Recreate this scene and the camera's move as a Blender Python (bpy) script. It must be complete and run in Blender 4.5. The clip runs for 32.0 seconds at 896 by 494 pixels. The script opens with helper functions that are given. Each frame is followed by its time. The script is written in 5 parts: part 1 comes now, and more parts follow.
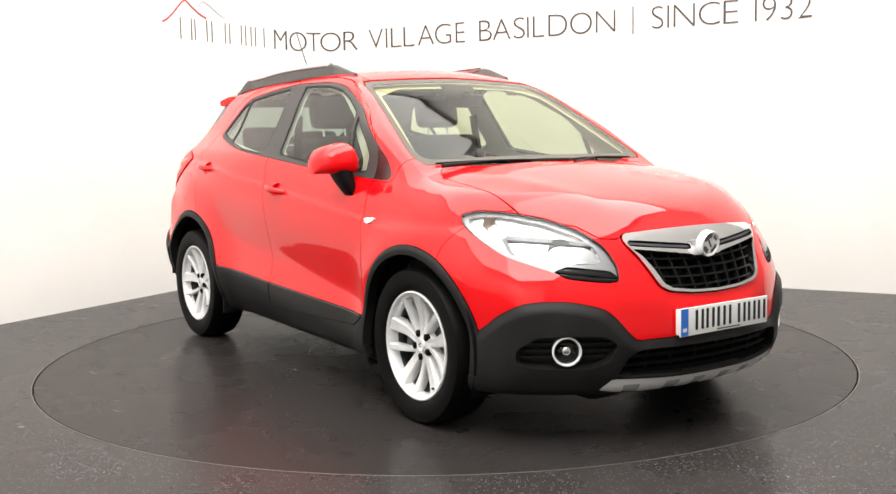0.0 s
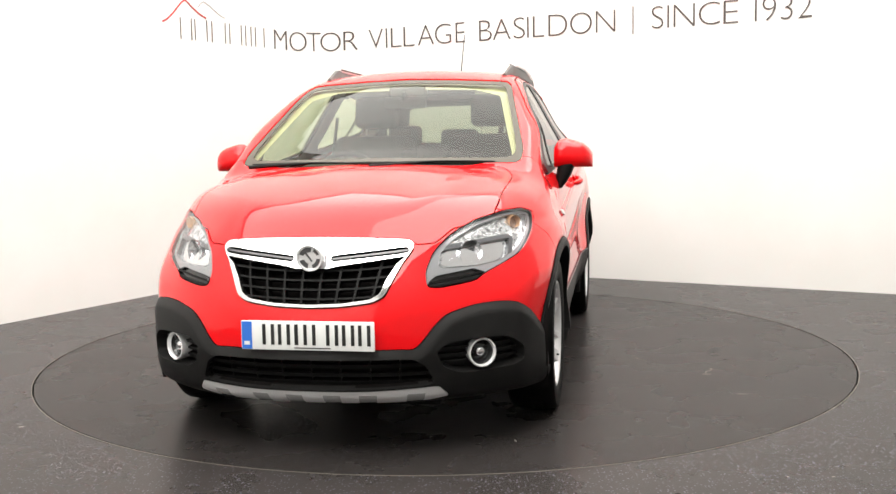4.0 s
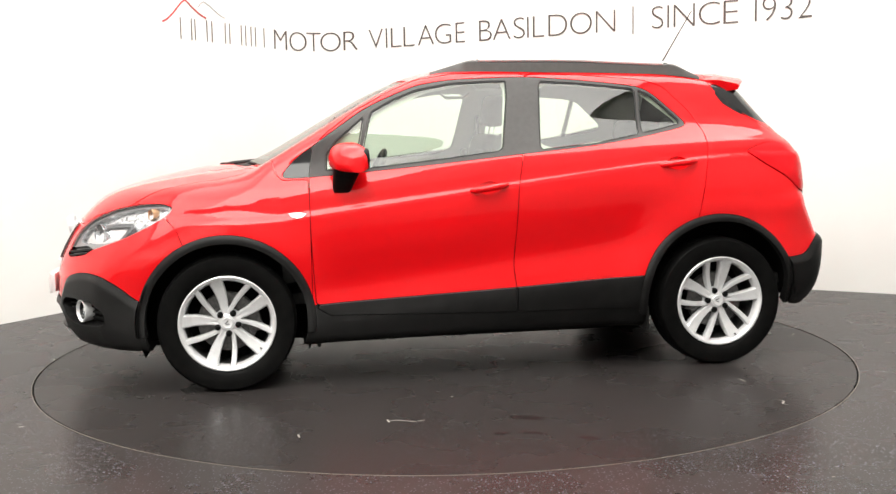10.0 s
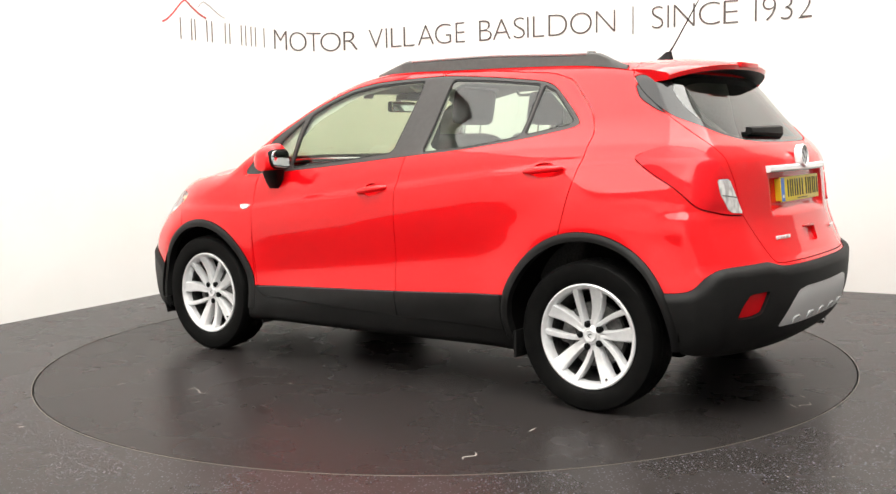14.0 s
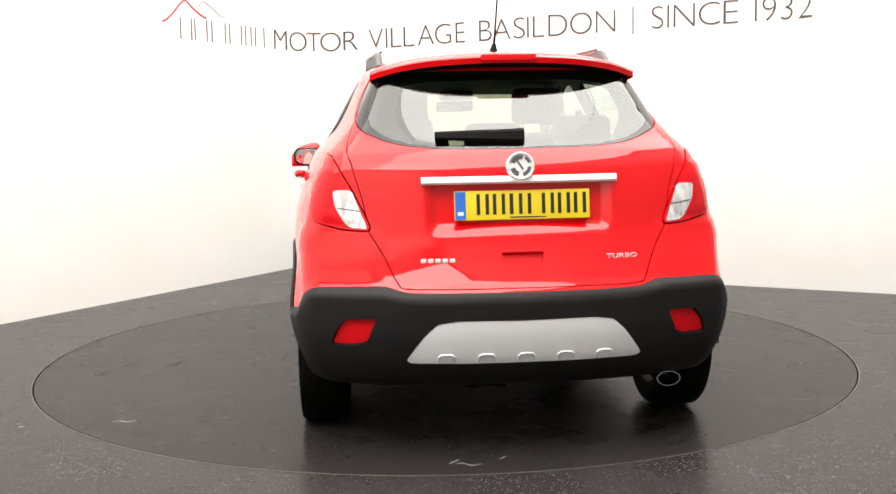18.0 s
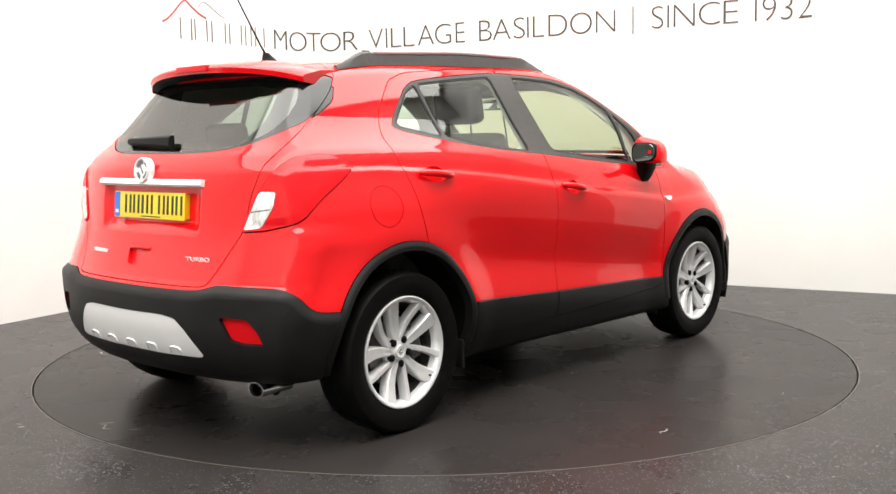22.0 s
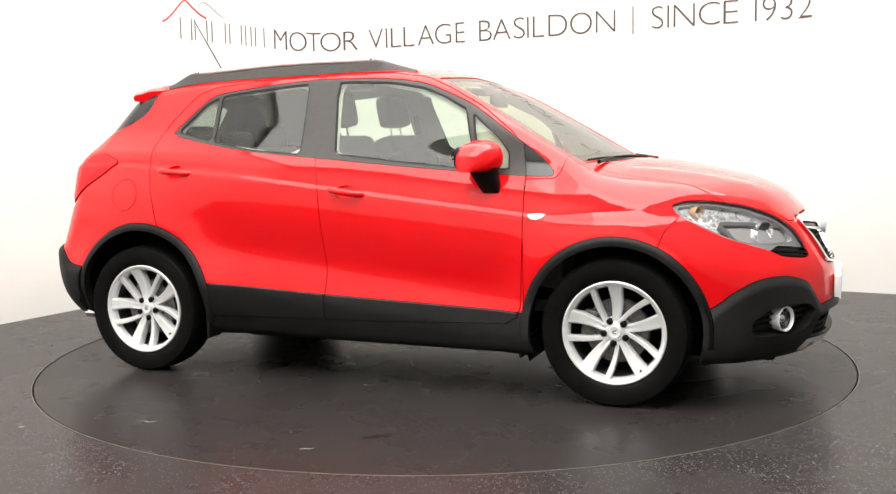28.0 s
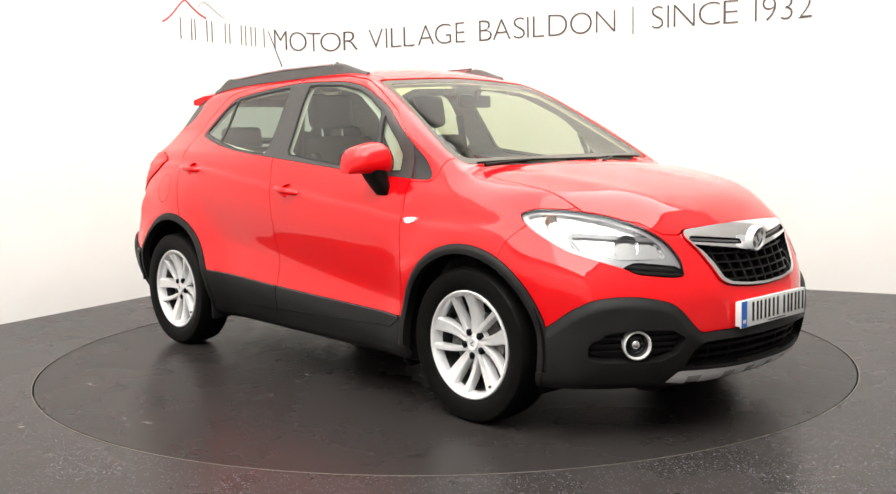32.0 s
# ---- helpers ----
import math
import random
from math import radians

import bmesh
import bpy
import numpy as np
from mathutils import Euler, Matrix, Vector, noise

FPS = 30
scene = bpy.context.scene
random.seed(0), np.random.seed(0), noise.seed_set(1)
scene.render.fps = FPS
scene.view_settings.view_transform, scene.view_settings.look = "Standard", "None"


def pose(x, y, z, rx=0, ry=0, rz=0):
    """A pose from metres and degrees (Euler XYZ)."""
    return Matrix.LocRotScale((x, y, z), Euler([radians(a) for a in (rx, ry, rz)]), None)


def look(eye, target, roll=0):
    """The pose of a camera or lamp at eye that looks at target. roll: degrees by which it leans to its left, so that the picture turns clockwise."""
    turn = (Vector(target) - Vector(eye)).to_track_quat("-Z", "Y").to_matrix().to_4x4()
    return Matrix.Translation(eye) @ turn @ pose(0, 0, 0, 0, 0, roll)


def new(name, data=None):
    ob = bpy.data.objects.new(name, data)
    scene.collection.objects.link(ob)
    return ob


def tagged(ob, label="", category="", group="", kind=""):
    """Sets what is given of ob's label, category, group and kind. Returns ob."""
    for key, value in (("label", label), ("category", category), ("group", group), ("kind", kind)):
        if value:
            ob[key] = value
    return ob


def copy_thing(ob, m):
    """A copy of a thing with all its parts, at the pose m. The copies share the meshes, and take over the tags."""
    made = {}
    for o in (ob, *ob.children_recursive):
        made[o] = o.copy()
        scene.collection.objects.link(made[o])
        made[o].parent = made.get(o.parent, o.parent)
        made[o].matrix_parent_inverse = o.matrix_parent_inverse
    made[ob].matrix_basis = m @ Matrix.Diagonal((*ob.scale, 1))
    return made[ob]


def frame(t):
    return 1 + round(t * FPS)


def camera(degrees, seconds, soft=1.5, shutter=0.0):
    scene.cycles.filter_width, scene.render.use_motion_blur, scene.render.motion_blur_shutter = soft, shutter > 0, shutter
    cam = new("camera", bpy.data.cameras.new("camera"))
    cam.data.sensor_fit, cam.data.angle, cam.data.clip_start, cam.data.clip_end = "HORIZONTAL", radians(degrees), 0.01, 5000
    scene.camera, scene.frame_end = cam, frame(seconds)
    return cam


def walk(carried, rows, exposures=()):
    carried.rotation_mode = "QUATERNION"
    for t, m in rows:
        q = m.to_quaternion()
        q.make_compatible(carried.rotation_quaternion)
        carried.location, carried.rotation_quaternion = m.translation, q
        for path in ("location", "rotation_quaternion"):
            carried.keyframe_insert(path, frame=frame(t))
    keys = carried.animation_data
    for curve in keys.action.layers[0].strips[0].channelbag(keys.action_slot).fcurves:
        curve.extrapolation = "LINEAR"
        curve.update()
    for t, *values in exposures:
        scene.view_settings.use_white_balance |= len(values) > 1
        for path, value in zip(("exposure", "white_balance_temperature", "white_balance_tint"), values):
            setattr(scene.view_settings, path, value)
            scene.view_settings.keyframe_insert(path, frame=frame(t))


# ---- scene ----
cam = camera(47.66, 32.0, soft=1.45)
EYE, AIM = (0.0, -5.827, 1.221), (0.0259, 0.0392, 0.5935)
walk(cam, [(0.0, look(EYE, AIM, -1.06)), (32.0, look(EYE, AIM, -1.06))], exposures=[(0.0, 0.0), (32.0, 0.0)])

# heading of the turntable (degrees), clockwise from above, second by second
TURN = [(0.0, -55.53), (0.25, -57.0), (0.5, -59.84), (1.0, -65.84), (2.0, -77.53), (3.0, -89.22), (4.0, -100.95), (5.0, -112.65),
        (6.0, -124.4), (7.0, -136.2), (8.0, -147.9), (9.0, -159.5), (10.0, -170.9), (11.0, -182.25), (12.0, -193.95),
        (13.0, -205.65), (14.0, -217.5), (15.0, -229.4), (16.0, -241.5), (17.0, -253.2), (18.0, -264.92), (19.0, -276.6),
        (20.0, -288.3), (21.0, -300.0), (22.0, -311.5), (23.0, -323.1), (24.0, -334.5), (25.0, -345.95), (26.0, -357.6),
        (27.0, -369.6), (28.0, -381.5), (29.0, -393.07), (29.5, -398.6), (30.0, -403.26), (30.5, -405.94), (31.0, -407.1), (32.0, -407.13)]
CAR_X, CAR_Y = -0.081, -0.118      # where the car stands on the turntable

# ---------------------------------------------------------------- light
world = bpy.data.worlds.new("studio")
world.use_nodes = True
world.node_tree.nodes["Background"].inputs[0].default_value = (0.9, 0.95, 1.0, 1)
world.node_tree.nodes["Background"].inputs[1].default_value = 0.02
scene.world = world


def area_lamp(name, x, y, z, sx, sy, power, turn=0.0, colour=(1.0, 0.985, 0.928)):
    data = bpy.data.lights.new(name, "AREA")
    data.shape, data.size, data.size_y, data.energy, data.color = "RECTANGLE", sx, sy, power, colour
    ob = new(name, data)
    ob.matrix_world = pose(x, y, z, 0, 0, turn)
    return ob


CEIL = 5.6
AXIS = 60.36                       # heading of the side wall
SIDE_X, SIDE_Y, BACK_X, BACK_Y = -0.4945, -0.8692, 0.8692, -0.4945     # ways along the two walls from their corner
PANELS = [(-1.252 + u * SIDE_X + v * BACK_X, 4.30 + u * SIDE_Y + v * BACK_Y, 3.492, 3.442, w) for u, gain in ((1.85, 1.18), (5.30, 1.32), (8.75, 1.62)) for v, w in ((1.85, 84.0 * gain), (5.35, 178.0 * gain))]
for px, py, sx, sy, watts in PANELS:
    area_lamp("ceiling_panel_light", px, py, CEIL - 0.06, sx, sy, watts, AXIS - 90)

# ---------------------------------------------------------------- the shape of the car's body
def curve(xs, ys):
    """A smooth curve through knots (monotone cubic)."""
    xs, ys = np.array(xs, float), np.array(ys, float)
    h, d = np.diff(xs), np.diff(ys) / np.diff(xs)
    m = np.zeros(len(xs))
    m[0], m[-1] = d[0], d[-1]
    for i in range(1, len(xs) - 1):
        if d[i - 1] * d[i] > 0:
            w1, w2 = 2 * h[i] + h[i - 1], h[i] + 2 * h[i - 1]
            m[i] = (w1 + w2) / (w1 / d[i - 1] + w2 / d[i])

    def f(q):
        q = np.clip(q, xs[0], xs[-1])
        i = np.clip(np.searchsorted(xs, q) - 1, 0, len(h) - 1)
        t = (q - xs[i]) / h[i]
        return ((2 * t**3 - 3 * t**2 + 1) * ys[i] + (t**3 - 2 * t**2 + t) * h[i] * m[i]
                + (3 * t**2 - 2 * t**3) * ys[i + 1] + (t**3 - t**2) * h[i] * m[i + 1])
    return f


def step(a, b, q):
    t = np.clip((q - a) / (b - a), 0, 1)
    return t * t * (3 - 2 * t)


# the middle line of the top, from the tail to the nose
TOP = curve([-2.2, -1.75, -1.55, -1.3, -1.0, -0.6, -0.2, 0.1, 0.25, 0.38, 0.52, 0.65, 0.78, 0.92, 1.06, 1.18, 1.27, 1.4, 1.5, 1.66, 1.83, 1.95, 2.05, 2.12, 2.3],
            [1.43, 1.52, 1.555, 1.58, 1.598, 1.611, 1.616, 1.605, 1.576, 1.530, 1.467, 1.397, 1.324, 1.243, 1.165, 1.116, 1.107, 1.094, 1.077, 1.045, 0.998, 0.944, 0.857, 0.76, 0.5])
FRONT = curve([0.0, 0.15, 0.2, 0.26, 0.33, 0.45, 0.55, 0.65, 0.75, 0.82, 0.9, 1.1], [1.7, 1.97, 2.06, 2.12, 2.15, 2.17, 2.165, 2.145, 2.115, 2.085, 2.02, 1.85])
REAR = curve([0.0, 0.2, 0.27, 0.34, 0.42, 0.52, 0.63, 0.69, 0.78, 0.86, 1.0, 1.1, 1.16, 1.22, 1.48, 1.6], [-1.5, -1.75, -1.88, -1.97, -2.015, -2.035, -2.04, -2.005, -1.965, -1.94, -1.925, -1.91, -1.87, -1.80, -1.57, -1.46])
SIDE = curve([0.1, 0.2, 0.3, 0.40, 0.47, 0.57, 0.69, 0.80, 0.88, 0.944, 0.962, 0.982, 1.04, 1.1, 1.15, 1.29, 1.45, 1.55, 1.7],
             [0.76, 0.81, 0.846, 0.862, 0.856, 0.847, 0.859, 0.872, 0.876, 0.873, 0.868, 0.858, 0.845, 0.825, 0.797, 0.719, 0.630, 0.570, 0.475])


def rounded(a, b, r):
    """The intersection of two solids with an edge of radius r."""
    return np.minimum(np.maximum(a, b) + r, 0) + np.hypot(np.maximum(a + r, 0), np.maximum(b + r, 0)) - r


def half_width(x, z):
    up = step(1.04, 1.32, z)
    zz = z + 0.12 * np.clip(x, -1.35, 1.0) * (1 - up)
    w = SIDE(zz)
    house = step(0.92, 1.12, z)
    w = w + 0.014 * step(1.1, 1.3, z) * step(-0.5, 0.3, x) - house * 0.058 * np.clip((-0.4 - x) / 0.9, 0, 2) ** 2
    w = w - (1 - house) * (0.055 * np.clip(x - 0.9, 0, 2) ** 2 + (0.028 + 0.099 * step(0.80, 0.98, z)) * np.clip((-1.2 - x) / 0.7, 0, 2) ** 2)
    # the hollow of the doors, rising to the rear
    hollow = 0.60 + 0.12 * (-x)
    w = w - 0.007 * np.exp(-(((z - hollow) / 0.11) ** 2)) * step(-1.05, -0.55, x) * step(1.0, 0.6, x)
    w = w - 0.11 * step(0.66, 0.95, z) * step(1.25, 2.0, x)
    # the swell round the wheel openings
    w = w + 0.024 * np.exp(-(((np.hypot(x - 1.2785, z - 0.345) - 0.42) / 0.11) ** 2)) * step(1.05, 0.85, z) * step(1.9, 1.6, x)
    w = w + 0.032 * np.exp(-(((np.hypot(x + 1.265, z - 0.37) - 0.42) / 0.13) ** 2)) * step(1.08, 0.85, z) * step(-1.95, -1.65, x)
    return w


def body_field(p):
    """Below zero inside the car's body."""
    x, y, z = p[:, 0], np.abs(p[:, 1]), p[:, 2]
    e = 0.01
    slope = (TOP(x + e) - TOP(x - e)) / (2 * e)
    crown = 0.13 - 0.045 * step(0.1, 0.45, x) * step(1.25, 1.0, x) + 0.02 * step(1.15, 1.35, x)
    fold = 0.007 * np.exp(-(((y - 0.56 + 0.17 * step(1.2, 2.0, x)) / 0.075) ** 2)) * step(1.12, 1.35, x) * step(2.05, 1.9, x)      # raised shoulders of the bonnet
    top = (z - (TOP(x) - crown * y**2 + fold)) / np.sqrt(1 + slope**2)
    sf = (FRONT(z + e) - FRONT(z - e)) / (2 * e)
    sr = (REAR(z + e) - REAR(z - e)) / (2 * e)
    bow = 0.62 + 0.22 * step(0.6, 0.9, z)
    front = (x - (FRONT(z) + 0.035 - bow * y**2.4)) / np.sqrt(1 + sf**2 + (1.5 * y**1.4) ** 2)
    dent = 0.030 * step(0.845, 0.905, z) * step(1.068, 1.046, z) * step(0.365, 0.312, y)      # hollow for the number plate
    rear = ((REAR(z) + 0.30 * y**2.6 + dent) - x) / np.sqrt(1 + sr**2 + (0.78 * y**1.6) ** 2)
    side = (y - half_width(x, z)) / np.sqrt(1 + 0.25 * step(1.1, 1.3, z))
    r_top = 0.05 + 0.05 * step(1.0, 1.4, x) + 0.03 * step(-1.1, -1.6, x)
    f = rounded(top, side, r_top)
    ends = rounded(front, f, 0.07)
    ends = rounded(rear, ends, 0.06)
    ends = ends - 0.008 * step(0.905, 0.862, z) * step(0.64, 0.74, z) * step(0.50, 0.60, y) * step(-1.50, -1.75, x)      # shoulder under the tail lamps
    return rounded(0.21 - z, ends, 0.05)


def body_normal(p):
    e = 0.004
    n = np.empty_like(p)
    for i in range(3):
        d = np.zeros(3)
        d[i] = e
        n[:, i] = body_field(p + d) - body_field(p - d)
    return n / np.maximum(np.linalg.norm(n, axis=1), 1e-9)[:, None]


def body_shell(cell=0.016):
    """The whole skin as a fine mesh: points, triangles."""
    lo, hi = np.array([-2.1, 0.0, 0.15]), np.array([2.22, 0.92, 1.66])
    verts, tris, base = [], [], 0
    for axis, side in ((0, 0), (0, 1), (1, 1), (2, 0), (2, 1)):
        u, v = [k for k in range(3) if k != axis]
        nu, nv = [int(round((hi[k] - lo[k]) / cell)) for k in (u, v)]
        gu, gv = np.meshgrid(np.linspace(lo[u], hi[u], nu + 1), np.linspace(lo[v], hi[v], nv + 1), indexing="ij")
        p = np.zeros((gu.size, 3))
        p[:, u], p[:, v], p[:, axis] = gu.ravel(), gv.ravel(), (lo, hi)[side][axis]
        i = (np.arange(nu)[:, None] * (nv + 1) + np.arange(nv)[None]).ravel()
        quad = np.stack([i, i + nv + 1, i + nv + 2, i + 1], 1)
        t = np.concatenate([quad[:, [0, 1, 2]], quad[:, [0, 2, 3]]]) + base
        verts.append(p)
        tris.append(t)
        base += len(p)
    p, t = np.concatenate(verts), np.concatenate(tris)
    _, first, back = np.unique(np.round(p / 1e-5).astype(np.int64), axis=0, return_index=True, return_inverse=True)
    p, t = p[first], back.ravel()[t]
    c = np.stack([p[:, 0] * 0.62, p[:, 1] * 0.45, 0.75 + (p[:, 2] - 0.9) * 0.42], 1)
    a, b = np.zeros(len(p)), np.full(len(p), 1.5)
    for _ in range(30):
        m = (a + b) / 2
        inside = body_field(c + (p - c) * m[:, None]) < 0
        a, b = np.where(inside, m, a), np.where(inside, b, m)
    p = c + (p - c) * a[:, None]
    n = np.cross(p[t[:, 1]] - p[t[:, 0]], p[t[:, 2]] - p[t[:, 0]])
    flip = (n * body_normal(p[t].mean(1))).sum(1) < 0
    t[flip] = t[flip][:, ::-1]
    return p, t

# ---------------------------------------------------------------- materials
def material(name, rgb, rough=0.5, metal=0.0, coat=0.0, spec=0.5):
    m = bpy.data.materials.new(name)
    m.use_nodes = True
    b = m.node_tree.nodes["Principled BSDF"]
    b.inputs["Base Color"].default_value = (*rgb, 1)
    b.inputs["Roughness"].default_value = rough
    b.inputs["Metallic"].default_value = metal
    b.inputs["Coat Weight"].default_value = coat
    b.inputs["Coat Roughness"].default_value = 0.03
    b.inputs["Specular IOR Level"].default_value = spec
    return m


def vary(m, a, b, scale, detail=4.0, rough=None, bump=0.0, bump_scale=None, low=0.35, high=0.65, stretch=(1, 1, 1)):
    """Lets a noise blend two colours, move the roughness and raise a fine relief."""
    t, p = m.node_tree, m.node_tree.nodes["Principled BSDF"]
    co = t.nodes.new("ShaderNodeTexCoord")
    mp = t.nodes.new("ShaderNodeMapping")
    mp.inputs["Scale"].default_value = stretch
    t.links.new(co.outputs["Object"], mp.inputs["Vector"])
    n = t.nodes.new("ShaderNodeTexNoise")
    n.inputs["Scale"].default_value, n.inputs["Detail"].default_value = scale, detail
    t.links.new(mp.outputs["Vector"], n.inputs["Vector"])
    r = t.nodes.new("ShaderNodeValToRGB")
    r.color_ramp.elements[0].position, r.color_ramp.elements[1].position = low, high
    r.color_ramp.elements[0].color, r.color_ramp.elements[1].color = (*a, 1), (*b, 1)
    t.links.new(n.outputs["Fac"], r.inputs["Fac"])
    t.links.new(r.outputs["Color"], p.inputs["Base Color"])
    if rough:
        q = t.nodes.new("ShaderNodeMapRange")
        q.inputs["To Min"].default_value, q.inputs["To Max"].default_value = rough
        t.links.new(n.outputs["Fac"], q.inputs["Value"])
        t.links.new(q.outputs["Result"], p.inputs["Roughness"])
    if bump:
        k = t.nodes.new("ShaderNodeTexNoise")
        k.inputs["Scale"].default_value, k.inputs["Detail"].default_value = bump_scale or scale * 6, 3.0
        t.links.new(co.outputs["Object"], k.inputs["Vector"])
        u = t.nodes.new("ShaderNodeBump")
        u.inputs["Strength"].default_value, u.inputs["Distance"].default_value = bump, 0.002
        t.links.new(k.outputs["Fac"], u.inputs["Height"])
        t.links.new(u.outputs["Normal"], p.inputs["Normal"])
    return m


def glass_material(name, rgb, rough=0.0, gain=0.08):
    """A thin pane: mostly clear, tinted, with a real gloss."""
    m = bpy.data.materials.new(name)
    m.use_nodes = True
    t = m.node_tree
    t.nodes.clear()
    out = t.nodes.new("ShaderNodeOutputMaterial")
    clear = t.nodes.new("ShaderNodeBsdfTransparent")
    clear.inputs["Color"].default_value = (*rgb, 1)
    gloss = t.nodes.new("ShaderNodeBsdfGlossy")
    gloss.inputs["Roughness"].default_value = rough
    face = t.nodes.new("ShaderNodeLayerWeight")
    face.inputs["Blend"].default_value = 0.5
    power = t.nodes.new("ShaderNodeMath")
    power.operation, power.inputs[1].default_value = "POWER", 4.5
    t.links.new(face.outputs["Facing"], power.inputs[0])
    fres = t.nodes.new("ShaderNodeMapRange")
    fres.inputs["To Min"].default_value, fres.inputs["To Max"].default_value = gain, 0.9
    t.links.new(power.outputs[0], fres.inputs["Value"])
    mix = t.nodes.new("ShaderNodeMixShader")
    t.links.new(fres.outputs["Result"], mix.inputs["Fac"])
    t.links.new(clear.outputs["BSDF"], mix.inputs[1])
    t.links.new(gloss.outputs["BSDF"], mix.inputs[2])
    t.links.new(mix.outputs["Shader"], out.inputs["Surface"])
    return m


PAINT = vary(material("red_paint", (0.76, 0.0025, 0.006), 0.45, 0.0, 1.0, spec=0.03), (0.74, 0.002, 0.005), (0.79, 0.003, 0.007), 900.0, 2.0)
PAINT.node_tree.nodes["Principled BSDF"].inputs["Coat Roughness"].default_value = 0.03
PAINT.node_tree.nodes["Principled BSDF"].inputs["Coat IOR"].default_value = 1.48
PLASTIC = vary(material("grained_black_plastic", (0.0105, 0.0102, 0.0101), 0.5, spec=0.22), (0.009, 0.0088, 0.0087), (0.0125, 0.0121, 0.012), 14.0, rough=(0.44, 0.56), bump=0.25, bump_scale=900.0)
BLACK = material("black_trim", (0.004, 0.004, 0.004), 0.5, spec=0.16)
GLOSS = material("gloss_black", (0.012, 0.012, 0.013), 0.12)
PILLAR = vary(material("pillar_film", (0.05, 0.047, 0.046), 0.45, spec=0.3), (0.047, 0.044, 0.043), (0.053, 0.05, 0.049), 40.0)
RAIL_GREY = vary(material("rail_grey", (0.09, 0.086, 0.085), 0.5, spec=0.3), (0.085, 0.081, 0.08), (0.096, 0.092, 0.09), 40.0)
FRIT = material("printed_glass_border", (0.075, 0.066, 0.052), 0.3, spec=0.2)
# near-black that puts the shade of gaps and recesses into the colour
VOID = material("recess_shade_dark", (0.006, 0.005, 0.005), 0.9, spec=0.1)
RUBBER = material("rubber_seal", (0.014, 0.014, 0.014), 0.6, spec=0.3)
CHROME = material("chrome", (0.86, 0.86, 0.87), 0.09, 1.0)
BADGE = material("badge_silver", (0.84, 0.84, 0.85), 0.22, 0.2)
BADGE_GREY = material("badge_grey", (0.56, 0.56, 0.57), 0.25, 0.2)
SATIN = vary(material("satin_silver", (0.68, 0.68, 0.69), 0.34, 0.2), (0.80, 0.80, 0.81), (0.84, 0.84, 0.85), 300.0, rough=(0.28, 0.36))
ALLOY = vary(material("silver_alloy", (0.80, 0.80, 0.81), 0.3, 0.35, 0.4), (0.77, 0.77, 0.78), (0.83, 0.83, 0.84), 40.0, rough=(0.26, 0.36))
STEEL = vary(material("brake_steel", (0.12, 0.12, 0.12), 0.4, 0.8), (0.08, 0.08, 0.08), (0.16, 0.155, 0.15), 50.0, rough=(0.3, 0.5))
TYRE = vary(material("tyre_rubber", (0.004, 0.004, 0.004), 0.6, spec=0.09), (0.0025, 0.0025, 0.0025), (0.005, 0.0048, 0.0046), 25.0, rough=(0.42, 0.62), bump=0.2, bump_scale=300.0)
GLASS = glass_material("window_glass", (0.74, 0.83, 0.74), 0.0, 0.07)
SCREEN = glass_material("windscreen_glass", (0.66, 0.69, 0.50), 0.0, 0.032)
DARK_GLASS = glass_material("rear_glass", (0.38, 0.44, 0.40), 0.0, 0.12)
CLEAR = glass_material("lamp_cover", (0.94, 0.95, 0.96), 0.0, 0.03)
LENS_RED = material("red_lamp_lens", (0.68, 0.005, 0.010), 0.14, 0.0, 0.2, spec=0.2)
LENS_WHITE = vary(material("white_lamp_lens", (0.7, 0.7, 0.7), 0.15, 0.3, 1.0), (0.50, 0.48, 0.48), (0.88, 0.87, 0.86), 45.0, 1.0, low=0.36, high=0.6, stretch=(1, 1, 0.5))
AMBER = material("amber_bulb_cover", (0.75, 0.45, 0.25), 0.25, 0.2)
LAMP_GREY = material("lamp_bezel_grey", (0.13, 0.13, 0.135), 0.3, 0.4)
LAMP_BEZEL = material("lamp_bezel_silver", (0.36, 0.36, 0.37), 0.3, 0.5)
# light and dark blotches in the colour stand in for sparkle of the facets
REFLECTOR = vary(material("lamp_reflector", (0.88, 0.88, 0.9), 0.2, 0.75), (0.30, 0.30, 0.31), (0.80, 0.80, 0.81), 60.0, 2.0, rough=(0.08, 0.25), bump=0.6, bump_scale=45.0, low=0.36, high=0.54)
WHITE_PLATE = material("white_plate", (0.78, 0.79, 0.78), 0.35)
YELLOW_PLATE = material("yellow_plate", (0.82, 0.62, 0.02), 0.35)
BLUE_BAND = material("blue_band", (0.03, 0.16, 0.62), 0.35)
INK = material("black_ink", (0.012, 0.012, 0.012), 0.5)
PALE_INK = material("pale_print", (0.75, 0.76, 0.74), 0.5)
FABRIC = vary(material("charcoal_fabric", (0.045, 0.044, 0.043), 0.9, spec=0.2), (0.034, 0.033, 0.032), (0.058, 0.056, 0.054), 120.0, bump=0.4, bump_scale=700.0)
DASH = vary(material("dashboard_plastic", (0.05, 0.05, 0.048), 0.65, spec=0.3), (0.042, 0.042, 0.041), (0.06, 0.06, 0.058), 60.0, bump=0.2, bump_scale=600.0)
LINING = vary(material("pale_headlining", (0.62, 0.60, 0.55), 0.9, spec=0.2), (0.58, 0.56, 0.51), (0.66, 0.64, 0.59), 80.0, bump=0.2, bump_scale=500.0)
MIRROR = material("mirror_glass", (0.9, 0.92, 0.9), 0.02, 1.0)
